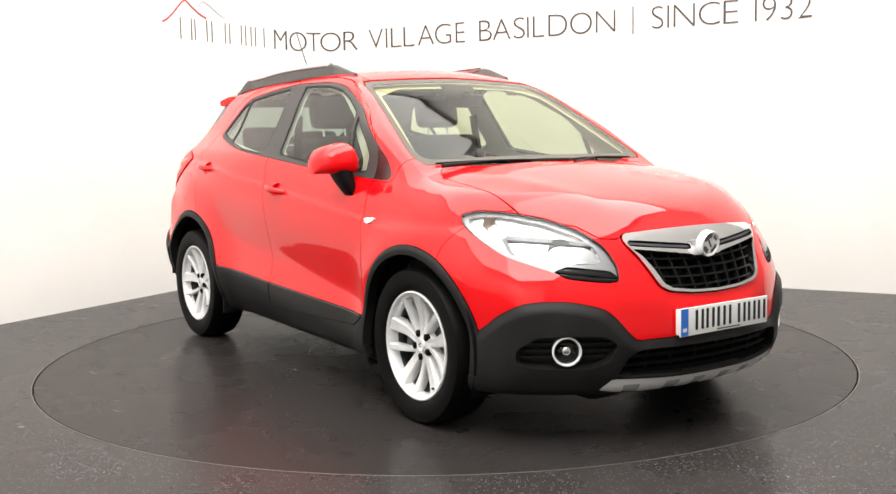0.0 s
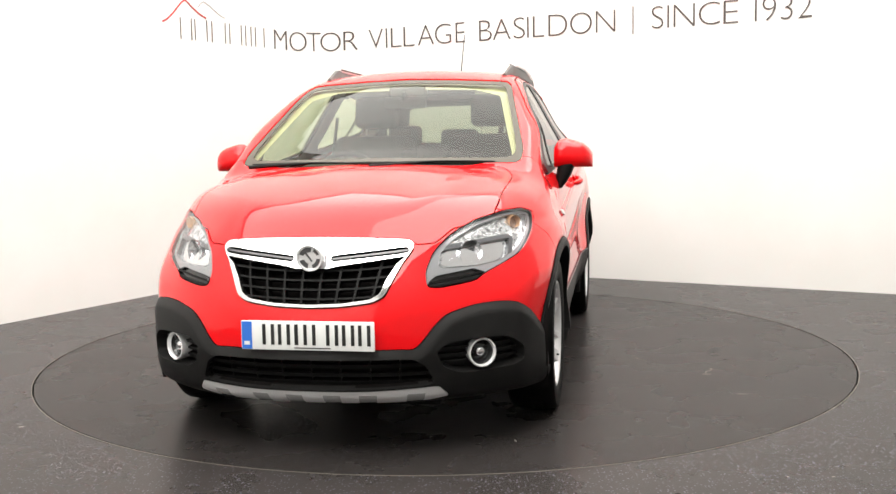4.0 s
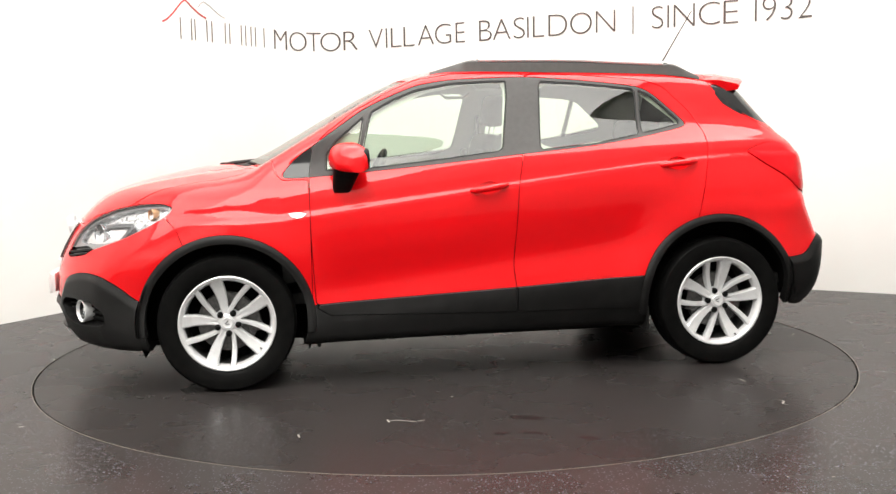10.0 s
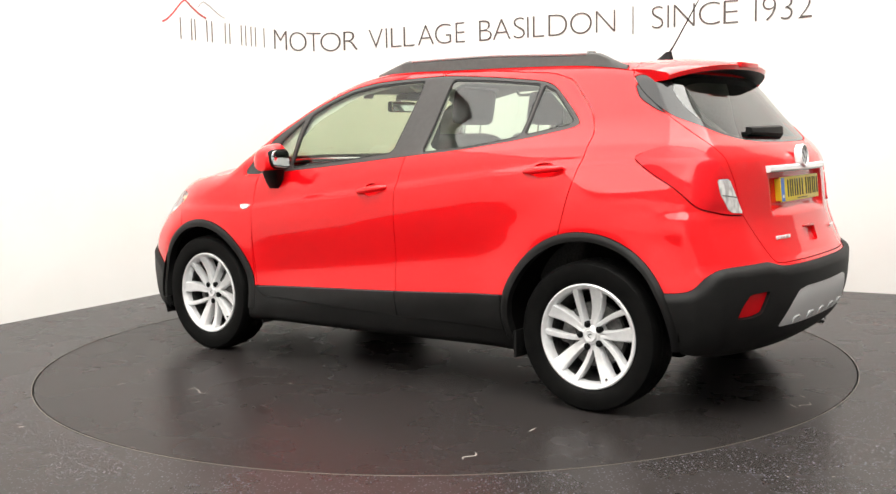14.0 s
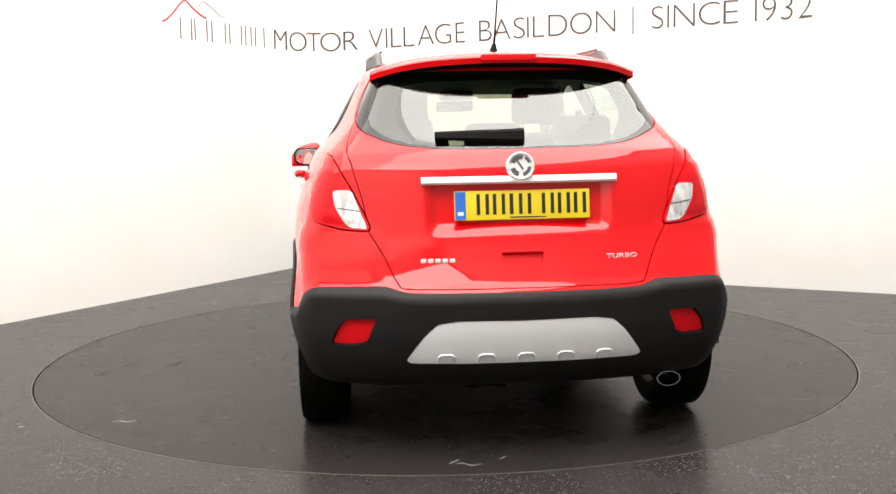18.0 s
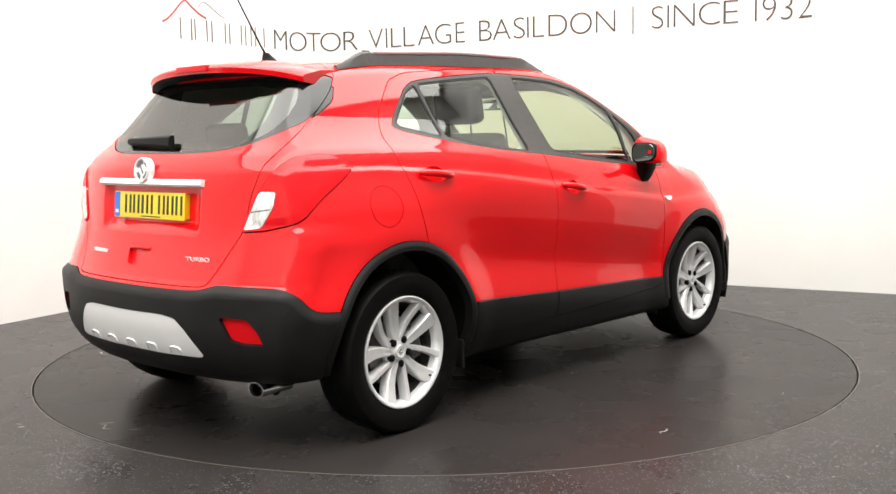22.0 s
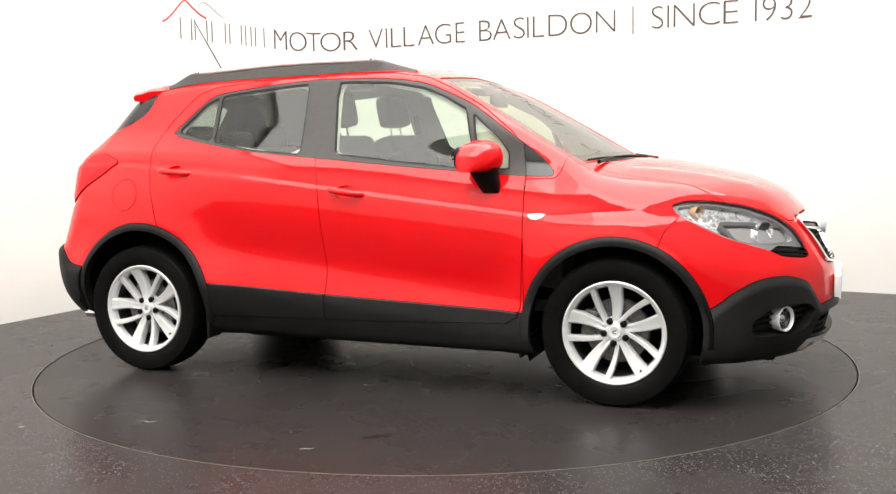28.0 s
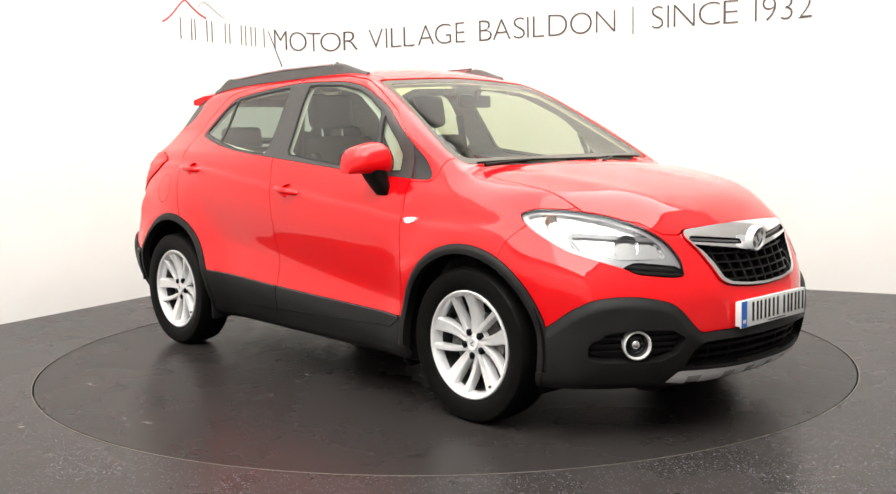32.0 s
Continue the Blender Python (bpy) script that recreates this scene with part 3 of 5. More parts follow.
# windows along the side
DLO = [(0.99, 1.060), (0.93, 1.128), (0.82, 1.207), (0.71, 1.286), (0.56, 1.386), (0.41, 1.452), (0.29, 1.499), (0.11, 1.528), (-0.20, 1.538), (-0.34, 1.538), (-0.60, 1.518), (-0.90, 1.486),
       (-0.98, 1.455), (-1.155, 1.285), (-1.13, 1.26), (-0.87, 1.209), (-0.58, 1.168), (-0.20, 1.134), (0.35, 1.081), (0.85, 1.042), (0.98, 1.038)]
in_house = lambda v: 0.35 - v[:, 1]
dlo = carve(region("side", DLO, 2, 0.2, in_house), 0.0015)
dlo = refine(dlo)
sail, dlo = carve(region("side", [(1.1, 0.9), (1.1, 1.4), (0.835, 1.4), (0.835, 1.2), (0.865, 1.0), (0.87, 0.9)], 0), 0.0015, dlo)
frame_f, frame_r = cut(dlo, poly_dist(chart(dlo[0], "side"), [(-0.232, 1.12), (-0.268, 1.40), (-0.295, 1.7), (1.3, 1.7), (1.3, 0.9), (-0.2, 0.9)], 0))
Q_F = region("side", [(0.775, 1.074), (0.770, 1.155), (0.715, 1.225), (0.570, 1.345), (0.628, 1.072)], 1, 0.07)
q_f, frame_f = carve(Q_F, 0.001, frame_f)
q_f, seal_q_f = cut(refine(q_f), Q_F(refine(q_f)[0]) + 0.007)
G_F = region("side", [(0.538, 1.362), (0.41, 1.430), (0.29, 1.476), (0.11, 1.508), (-0.10, 1.519), (-0.19, 1.518), (-0.185, 1.43), (-0.128, 1.153), (0.2, 1.114), (0.615, 1.073)], 1, 0.07)
g_f, frame_f = carve(G_F, 0.001, frame_f)
g_f, seal_g_f = cut(refine(g_f), G_F(refine(g_f)[0]) + 0.007)
G_R = region("side", [(-0.365, 1.518), (-0.60, 1.501), (-0.896, 1.471), (-0.869, 1.224), (-0.62, 1.180), (-0.318, 1.153)], 1, 0.06)
g_r, frame_r = carve(G_R, 0.001, frame_r)
g_r, seal_g_r = cut(refine(g_r), G_R(refine(g_r)[0]) + 0.007)
Q_R = region("side", [(-0.910, 1.466), (-0.985, 1.432), (-1.117, 1.297), (-1.107, 1.274), (-0.882, 1.227)], 1, 0.08)
q_r, frame_r = carve(Q_R, 0.001, frame_r)
q_r, seal_q_r = cut(refine(q_r), Q_R(refine(q_r)[0]) + 0.007)
pair("window_sail", sail, GLOSS, raise_by=-0.001)

# doors
door_f = carve(region("side", [(0.855, 1.10), (0.86, 0.90), (0.86, 0.75), (0.85, 0.55), (0.842, 0.40), (-0.178, 0.44), (-0.165, 0.563), (-0.18, 0.767), (-0.192, 0.967), (-0.23, 1.143), (-0.27, 1.40),
                                (-0.298, 1.560), (-0.10, 1.565), (0.11, 1.555), (0.29, 1.527), (0.44, 1.464), (0.62, 1.366), (0.79, 1.240), (0.84, 1.16)], 1, 0.12, in_house), 0.0021)
door_r = carve(region("side", [(-0.178, 0.44), (-0.90, 0.48), (-1.02, 0.70), (-1.145, 0.78), (-1.165, 0.863), (-1.205, 1.034), (-1.235, 1.147), (-1.24, 1.234), (-1.19, 1.339), (-1.06, 1.480),
                                (-0.95, 1.518), (-0.61, 1.546), (-0.298, 1.560), (-0.27, 1.40), (-0.23, 1.143), (-0.192, 0.967), (-0.18, 0.767), (-0.165, 0.563)], 1, 0.12, in_house), 0.0021)

cups = []
for x0, z0 in ((-0.04, 0.969), (-1.048, 1.072)):
    def cup_phi(v, x0=x0, z0=z0):
        return (np.hypot((v[:, 0] - x0) / 1.75, v[:, 2] - z0) - 0.034)
    if not cups:
        door_f = refine(door_f)
        cup, door_f = carve(cup_phi, 0, door_f)
    else:
        door_r = refine(door_r)
        cup, door_r = carve(cup_phi, 0, door_r)
    cups.append(cup)

# lamps, grille, bonnet, glass front and rear
LAMP = [(0.415, 0.664), (0.415, 0.72), (0.455, 0.792), (0.54, 0.853), (0.68, 0.900), (0.86, 0.926), (0.99, 0.930), (1.065, 0.912), (1.045, 0.874), (0.93, 0.808), (0.84, 0.764), (0.74, 0.732), (0.64, 0.700), (0.60, 0.676), (0.46, 0.658)]
lamp_skin = refine(carve(region("front", LAMP, 2, 0.16, lambda v: 1.3 - v[:, 0]), 0.002))
GRILLE = [(0.0, 0.592), (0.12, 0.597), (0.225, 0.611), (0.266, 0.632), (0.298, 0.690), (0.338, 0.752), (0.382, 0.800), (0.388, 0.820), (0.372, 0.834), (0.20, 0.842), (0.0, 0.845), (-0.6, 0.845), (-0.6, 0.592)]
grille_skin = refine(carve(region("front", GRILLE, 2, 0.15, lambda v: 1.7 - v[:, 0]), 0.002), 2)
TAIL_LAMP = region("rear", [(0.565, 0.872), (0.60, 0.95), (0.645, 1.035), (0.695, 1.11), (0.77, 1.162), (0.89, 1.172), (1.03, 1.128), (0.95, 1.06), (0.86, 0.994), (0.79, 0.912), (0.67, 0.880)], 2, 0.16)
tail_lamp = refine(carve(lambda v: np.maximum(TAIL_LAMP(v), v[:, 0] + 1.25), 0.002))
screen = carve(region("face", [(-0.8, 1.120), (0.0, 1.120), (0.38, 1.114), (0.66, 1.105), (0.685, 1.12), (0.688, 1.165), (0.642, 1.29), (0.565, 1.495), (0.53, 1.522), (0.26, 1.537), (0.0, 1.546), (-0.8, 1.546)], 2, 0.12,
                      lambda v: 0.12 - v[:, 0]), 0.0025)
screen, frit = cut(refine(screen), poly_dist(chart(refine(screen)[0], "face"), [(-0.8, 1.138), (0.0, 1.138), (0.40, 1.134), (0.61, 1.130), (0.648, 1.145), (0.652, 1.175), (0.615, 1.29), (0.545, 1.475), (0.515, 1.503),
                                                                               (0.26, 1.517), (0.0, 1.525), (-0.8, 1.525)], 2, 0.16))
cowl = carve(region("top", [(1.26, -0.6), (1.26, 0.0), (1.238, 0.25), (1.165, 0.45), (1.04, 0.655), (0.86, 0.73), (0.5, 0.5), (0.5, -0.6)], 2, 0.15, lambda v: np.maximum(v[:, 2] - 1.16, 1.035 - v[:, 2])), 0.002)


def bonnet_edge(v):
    a = np.abs(chart(v, "front")[:, 0])
    line = np.interp(a, [0, 0.22, 0.37, 0.40, 0.47, 0.56, 0.72, 0.86, 2], [0.848, 0.845, 0.838, 0.818, 0.822, 0.87, 0.89, 0.9, 0.9])
    return np.maximum(line - v[:, 2], 1.0 - v[:, 0])


BONNET = [(1.26, -0.8), (1.26, 0.0), (1.238, 0.25), (1.19, 0.45), (1.135, 0.61), (1.20, 0.655), (1.32, 0.672), (1.50, 0.668), (1.66, 0.66), (1.80, 0.64), (2.3, 0.60), (2.3, -0.8)]
bonnet = carve(region("top", BONNET, 2, 0.15, bonnet_edge), 0.0025)
gate = carve(region("rear", [(-0.8, 0.662), (0.0, 0.662), (0.38, 0.663), (0.437, 0.667), (0.466, 0.705), (0.520, 0.79), (0.577, 0.872), (0.612, 1.016), (0.655, 1.125), (0.72, 1.19), (0.83, 1.29), (0.99, 1.43),
                             (1.04, 1.50), (1.0, 1.60), (-0.8, 1.60)], 1, 0.12, lambda v: v[:, 0] + 1.34), 0.0019)
rear_glass, gate = carve(region("rear", [(-0.8, 1.178), (0.0, 1.178), (0.35, 1.182), (0.50, 1.196), (0.60, 1.218), (0.69, 1.249), (0.83, 1.302), (0.955, 1.392), (1.03, 1.455), (1.02, 1.494), (0.7, 1.498), (-0.8, 1.498)], 2, 0.14), 0.002, gate)
rear_glass = refine(rear_glass)
rear_glass, rear_border = cut(rear_glass, poly_dist(chart(rear_glass[0], "rear"), [(-0.8, 1.186), (0.0, 1.186), (0.35, 1.192), (0.50, 1.208), (0.60, 1.234), (0.68, 1.270), (0.75, 1.33), (0.80, 1.40), (0.80, 1.480), (-0.8, 1.490)], 2, 0.14))
corner_panel = carve(region("side", [(-1.362, 1.452), (-1.40, 1.385), (-1.50, 1.325), (-1.70, 1.262), (-1.76, 1.30), (-1.62, 1.47), (-1.48, 1.475)], 2, 0.14, lambda v: 0.40 - v[:, 1]), 0.002)
gate = refine(gate)
pocket, gate = carve(region("rear", [(-0.3, 0.795), (0.075, 0.793), (0.085, 0.785), (0.066, 0.73), (0.055, 0.724), (-0.3, 0.724)], 2, 0.15), 0.0, gate)
bumper = carve(region("side", [(1.475, 0.60), (1.47, 0.72), (1.50, 0.80), (1.60, 0.905), (1.72, 0.935), (2.5, 0.935), (2.5, 0.2), (1.475, 0.2)], 1, 0.12), 0.0018)
fender = carve(region("side", [(0.86, 0.38), (0.86, 1.03), (0.90, 1.03), (0.99, 1.03), (1.02, 1.06), (1.06, 1.20), (2.4, 1.2), (2.4, 0.38)], 1, 0.1), 0.0018)
roof = carve(lambda v: np.maximum(np.maximum(v[:, 1] - (0.492 + 0.03 * step(-0.2, -1.2, v[:, 0])), 1.48 - v[:, 2]), v[:, 0] - 0.42), 0.0022)
skin("body_side", REST, PAINT)
fuel, REST = carve(circle("side", -1.365, 0.952, 0.083, lambda v: 0.4 - v[:, 1]), 0.0015, REST)
skin("body_side", REST, PAINT, side=-1)
skin("fuel_flap", fuel, PAINT, side=-1)
pair("front_wing", fender, PAINT)
skin("front_bumper", bumper, PAINT, both=True)
skin("bonnet", bonnet, PAINT, both=True)
skin("roof", roof, PAINT, both=True)
skin("cowl_panel", cowl, BLACK, both=True, raise_by=-0.012, label="black plastic scuttle under the windscreen")
tailgate = skin("tailgate", gate, PAINT, both=True)
skin("handle_recess", pocket, PAINT, tailgate, both=True, raise_by=-0.018, lip=-0.018)
pane = skin("windscreen", screen, SCREEN, both=True, raise_by=-0.003, lip=0.0, label="faintly tinted windscreen with a dark border")
skin("screen_border", frit, FRIT, pane, both=True, raise_by=-0.003, lip=0.006, label="dark printed border of the windscreen")
skin("rear_window", rear_glass, DARK_GLASS, tailgate, both=True, raise_by=-0.003, lip=0.006, label="dark tinted rear window")
skin("glass_border", rear_border, GLOSS, tailgate, both=True, raise_by=-0.003, lip=0.006, label="black printed border of the rear window")
pair("corner_panel", corner_panel, GLOSS, raise_by=-0.002, label="gloss black corner panel beside the rear window")

doors = []
for s in (1, -1):
    for d, st, fr, gl, qu, seals, rim, nm in ((door_f, strip_f, frame_f, g_f, q_f, (seal_g_f, seal_q_f), glint_f, "front_door"), (door_r, strip_r, frame_r, g_r, q_r, (seal_g_r, seal_q_r), glint_r, "rear_door")):
        ob = skin(nm, d, PAINT, side=s)
        skin("handle_cup", cups[0] if nm == "front_door" else cups[1], PAINT, ob, side=s, raise_by=-0.016, lip=-0.016)
        skin("cladding", st, PLASTIC, ob, side=s, raise_by=0.007, lip=0.02, label="black plastic lower door strip")
        skin("cladding_glint", rim, LAMP_GREY, ob, side=s, raise_by=0.008, lip=0.006, label="painted highlight along the top edge of the cladding")
        skin("window_frame", fr, PILLAR, ob, side=s, raise_by=-0.0015, lip=0.012, label="matt black window frame")
        skin("window_glass", gl, GLASS, ob, side=s, raise_by=-0.006, lip=0.004, label="clear side window")
        skin("quarter_glass", qu, GLASS, ob, side=s, raise_by=-0.006, lip=0.004, label="small fixed quarter window")
        for seal in seals:
            skin("window_seal", seal, RUBBER, ob, side=s, raise_by=-0.004, lip=0.006, label="thin black rubber window seal")
        doors.append(ob)

# nose cladding with its openings
nose = refine(nose)
low_open, nose = carve(region("front", [(-0.6, 0.404), (0.30, 0.404), (0.355, 0.400), (0.392, 0.378), (0.43, 0.305), (0.40, 0.298), (0.2, 0.288), (-0.6, 0.285)], 2, 0.12), 0, nose)
skid, nose = carve(region("front", [(-0.6, 0.279), (0.2, 0.281), (0.445, 0.291), (0.492, 0.248), (0.42, 0.236), (0.2, 0.226), (-0.6, 0.222)], 1, 0.06), 0.001, nose)
fog_open, nose = carve(region("front", [(0.775, 0.352), (0.772, 0.405), (0.70, 0.456), (0.60, 0.462), (0.48, 0.458), (0.43, 0.425), (0.46, 0.362), (0.52, 0.334), (0.62, 0.334), (0.73, 0.336)], 2, 0.14), 0, nose)
skin("front_cladding", nose, PLASTIC, both=True, raise_by=0.004, lip=0.03, bulge=(NOSE, 0.016, 0.045), label="grained black plastic bumper cladding")
pad, skid = cut(refine(skid), np.maximum(np.min([np.abs(chart(refine(skid)[0], "front")[:, 0] - k) for k in (0.07, 0.20, 0.37)], 0) - 0.032, refine(skid)[0][:, 2] - 0.264))
skin("skid_pad", pad, BADGE_GREY, both=True, raise_by=0.016, lip=0.02, label="darker grey pads of the skid plate")
skin("skid_plate", skid, SATIN, both=True, raise_by=0.018, lip=0.03, label="satin silver front skid plate")
# backing sheet of the intake, its deep shade painted as near-black
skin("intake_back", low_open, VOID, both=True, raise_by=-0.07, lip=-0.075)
fine = refine(low_open, 1)


def bars_low(v):
    c = chart(v, "front")
    rows = [np.abs(c[:, 1] - k) - 0.007 for k in (0.405, 0.366, 0.330, 0.298)]
    cols = [np.abs(c[:, 0] - k) - 0.0025 for k in np.arange(0.0, 0.45, 0.105)]
    return np.minimum(np.min(rows, 0), np.min(cols, 0))


lattice, _ = cut(fine, bars_low(fine[0]))
skin("lower_grille", lattice, BLACK, both=True, raise_by=-0.014, lip=0.02, label="black lower grille of fine bars")
fog_fine = refine(fog_open, 1)
for s in (1, -1):
    skin("fog_pocket", fog_open, PLASTIC, side=s, raise_by=-0.045, lip=-0.05)
    for k in (0.366, 0.394, 0.422):
        fin, _ = cut(fog_fine, np.abs(chart(fog_fine[0], "front")[:, 1] - k) - 0.005)
        skin("fog_fin", fin, PLASTIC, side=s, raise_by=-0.022, lip=0.02)

# tail cladding
tail = refine(tail)
rear_skid, tail = carve(region("rear", [(-0.6, 0.546), (0.0, 0.546), (0.24, 0.549), (0.31, 0.538), (0.355, 0.495), (0.435, 0.390), (0.2, 0.386), (-0.6, 0.385)], 2, 0.1), 0.001, tail)
rear_fog, tail = carve(region("rear", [(0.508, 0.558), (0.61, 0.553), (0.645, 0.505), (0.662, 0.456), (0.59, 0.456), (0.545, 0.47)], 1, 0.1), 0.001, tail)
skin("rear_cladding", tail, PLASTIC, both=True, raise_by=0.004, lip=0.03, bulge=(TAIL, 0.014, 0.04), label="grained black plastic rear bumper cladding")
skin("rear_skid_plate", rear_skid, SATIN, both=True, raise_by=0.016, lip=0.02, label="satin silver rear skid plate")
pair("rear_fog_lamp", rear_fog, LENS_RED, raise_by=0.002, label="red rear fog lamp")

# tail lamps
divider, tail_lamp = cut(tail_lamp, np.maximum(np.maximum(np.abs(tail_lamp[0][:, 2] - 0.957 - 0.15 * (chart(tail_lamp[0], "rear")[:, 0] - 0.65)) - 0.0025, TAIL_LAMP(tail_lamp[0]) + 0.006), chart(tail_lamp[0], "rear")[:, 0] - 0.69))
white_lens, red_lens = carve(region("rear", [(0.58, 0.880), (0.61, 0.95), (0.645, 1.032), (0.71, 1.030), (0.70, 0.97), (0.66, 0.90), (0.64, 0.886)], 1, 0.12), 0.001, tail_lamp)
for s in (1, -1):
    ob = skin("tail_lamp", red_lens, LENS_RED, side=s, raise_by=0.006, lip=0.03, bulge=(TAIL_LAMP, 0.007, 0.05), label="red tail lamp with a clear inner lens")
    skin("clear_lens", white_lens, LENS_WHITE, ob, side=s, raise_by=0.006, lip=0.02, bulge=(TAIL_LAMP, 0.007, 0.05), label="clear reversing and indicator lens")
    skin("lens_divider", divider, LAMP_GREY, ob, side=s, raise_by=0.007, lip=0.006, bulge=(TAIL_LAMP, 0.007, 0.05))

# head lamps: a clear cover over a deep housing
STRIP = [(0.40, 0.63), (0.425, 0.685), (0.45, 0.703), (0.60, 0.721), (0.635, 0.708), (0.66, 0.69), (0.60, 0.64)]
drl, lamp_clear = carve(region("front", STRIP, 1, 0.1), 0.0, lamp_skin)
HOUSE = [(0.47, 0.735), (0.487, 0.79), (0.555, 0.842), (0.69, 0.888), (0.86, 0.914), (0.99, 0.917), (1.035, 0.905), (1.02, 0.879), (0.92, 0.818), (0.83, 0.777), (0.73, 0.746), (0.62, 0.735)]
bowl, bezel = cut(lamp_clear, poly_dist(chart(lamp_clear[0], "front"), HOUSE, 1, 0.15))
bowl_fine = refine(bowl)


def near_line(v, pts, w):
    c = chart(v, "front")
    best = np.full(len(c), 9.0)
    for a, b in zip(np.array(pts[:-1]), np.array(pts[1:])):
        d = b - a
        t = np.clip(((c - a) @ d) / (d @ d), 0, 1)
        best = np.minimum(best, np.linalg.norm(c - a - t[:, None] * d, axis=1))
    return best - w


hook, _ = cut(bowl_fine, near_line(bowl_fine[0], [(0.79, 0.752), (0.815, 0.785), (0.848, 0.826), (0.835, 0.838), (0.71, 0.830), (0.59, 0.819), (0.50, 0.810)], 0.0085))
low_bowl, _ = cut(bowl_fine, poly_dist(chart(bowl_fine[0], "front"), [(0.485, 0.742), (0.505, 0.798), (0.60, 0.809), (0.80, 0.826), (0.795, 0.79), (0.755, 0.757), (0.65, 0.742)], 1, 0.2))
for s in (1, -1):
    head = skin("head_lamp", bezel, LAMP_BEZEL, side=s, raise_by=-0.022, lip=0.05, label="clear swept-back head lamp with chrome reflectors")
    skin("reflector", bowl, REFLECTOR, head, side=s, raise_by=-0.040, lip=-0.02, label="bright chrome reflector")
    skin("lamp_cover", lamp_clear, CLEAR, head, side=s, raise_by=0.002, lip=0.03, label="clear plastic lamp cover")
    skin("lamp_divider", hook, LAMP_GREY, head, side=s, raise_by=-0.022, lip=0.016)
    skin("lower_reflector", low_bowl, CHROME, head, side=s, raise_by=-0.037, lip=0.0, label="chrome lower reflector")
    ob = skin("day_lamp_strip", drl, GLOSS, head, side=s, raise_by=-0.012, lip=-0.014)
    for k in (0.672, 0.69):
        ridge, _ = cut(drl, np.abs(chart(drl[0], "front")[:, 1] - k - 0.12 * (chart(drl[0], "front")[:, 0] - 0.5)) - 0.004)
        skin("strip_rib", ridge, BLACK, head, side=s, raise_by=-0.002, lip=0.008)

# main grille
LOW = [(-0.6, 0.604), (0.0, 0.604), (0.12, 0.609), (0.215, 0.623), (0.248, 0.642), (0.280, 0.700), (0.318, 0.750), (0.350, 0.772), (0.34, 0.774), (0.10, 0.742), (0.06, 0.732), (-0.6, 0.729)]
slot, chrome_skin = carve(region("front", [(0.072, 0.762), (0.085, 0.757), (0.358, 0.785), (0.370, 0.798), (0.356, 0.808), (0.075, 0.779)], 1, 0.12), 0.0, grille_skin)
mesh_low, chrome_skin = carve(region("front", LOW, 2, 0.1), 0.0, chrome_skin)
grille = skin("grille", chrome_skin, CHROME, both=True, raise_by=0.012, lip=0.03, label="chrome-framed grille with a black mesh")
skin("slot_back", slot, BLACK, grille, both=True, raise_by=-0.004, lip=-0.014)
slot_bar, _ = cut(refine(slot, 2), np.abs(chart(refine(slot, 2)[0], "front")[:, 1] - 0.763 - 0.102 * chart(refine(slot, 2)[0], "front")[:, 0]) - 0.0035)
skin("slot_bar", slot_bar, LAMP_GREY, grille, both=True, raise_by=0.003, lip=0.006)
# sheet behind the mesh, coloured near-black for the shade inside
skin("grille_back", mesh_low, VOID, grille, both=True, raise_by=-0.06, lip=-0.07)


def bars_grille(v):
    c = chart(v, "front")
    sag = 0.16 * c[:, 0] ** 2
    rows = [np.abs(c[:, 1] - k - sag) - 0.0034 for k in (0.630, 0.664, 0.698, 0.732)]
    cols = [np.abs(c[:, 0] - k * (0.82 + 1.2 * (c[:, 1] - 0.6))) - 0.0042 for k in np.arange(0.037, 0.5, 0.074)]
    return np.minimum(np.min(rows, 0), np.min(cols, 0))


lattice, _ = cut(mesh_low, bars_grille(mesh_low[0]))
skin("grille_mesh", lattice, BLACK, grille, both=True, raise_by=-0.012, lip=0.03, label="black plastic grille mesh")

# inner shell: pale lining above the belt, shade painted as near-black below
v, t = body_shell(0.03)
inner = (v, t)
for hx, hz, r in ((HUB_X, 0.345, 0.43), (-1.272, 0.372, 0.44)):
    _, inner = cut(inner, circle("side", hx, hz, r, outer_half)(inner[0]))
for kind, pts, also in (("side", [(0.70, 1.07), (0.68, 1.14), (0.50, 1.34), (0.26, 1.467), (0.0, 1.515), (-0.18, 1.515), (-0.12, 1.145)], in_house),
                        ("side", [(-0.36, 1.515), (-0.91, 1.468), (-1.11, 1.30), (-1.08, 1.265), (-0.33, 1.165)], in_house),
                        ("face", [(-0.8, 1.10), (0.63, 1.10), (0.65, 1.13), (0.50, 1.50), (-0.8, 1.53)], lambda v: 0.12 - v[:, 0]),
                        ("rear", [(-0.8, 1.19), (0.46, 1.21), (0.62, 1.32), (0.68, 1.47), (-0.8, 1.482)], lambda v: v[:, 0] + 1.3)):
    _, inner = cut(inner, np.maximum(poly_dist(chart(inner[0], kind), pts, 1, 0.1), also(inner[0])))
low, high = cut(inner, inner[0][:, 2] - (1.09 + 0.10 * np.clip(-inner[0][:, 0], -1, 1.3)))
rear_trim_skin, high = cut(high, high[0][:, 0] + 1.36)
skin("headlining", high, LINING, both=True, raise_by=-0.028, lip=0, label="pale fabric headlining and pillar trim")
skin("boot_trim", rear_trim_skin, DASH, both=True, raise_by=-0.028, lip=0, label="dark boot side trim")
skin("inner_trim", low, VOID, both=True, raise_by=-0.085, lip=0, label="near-black inner shell with the shade put into its colour")

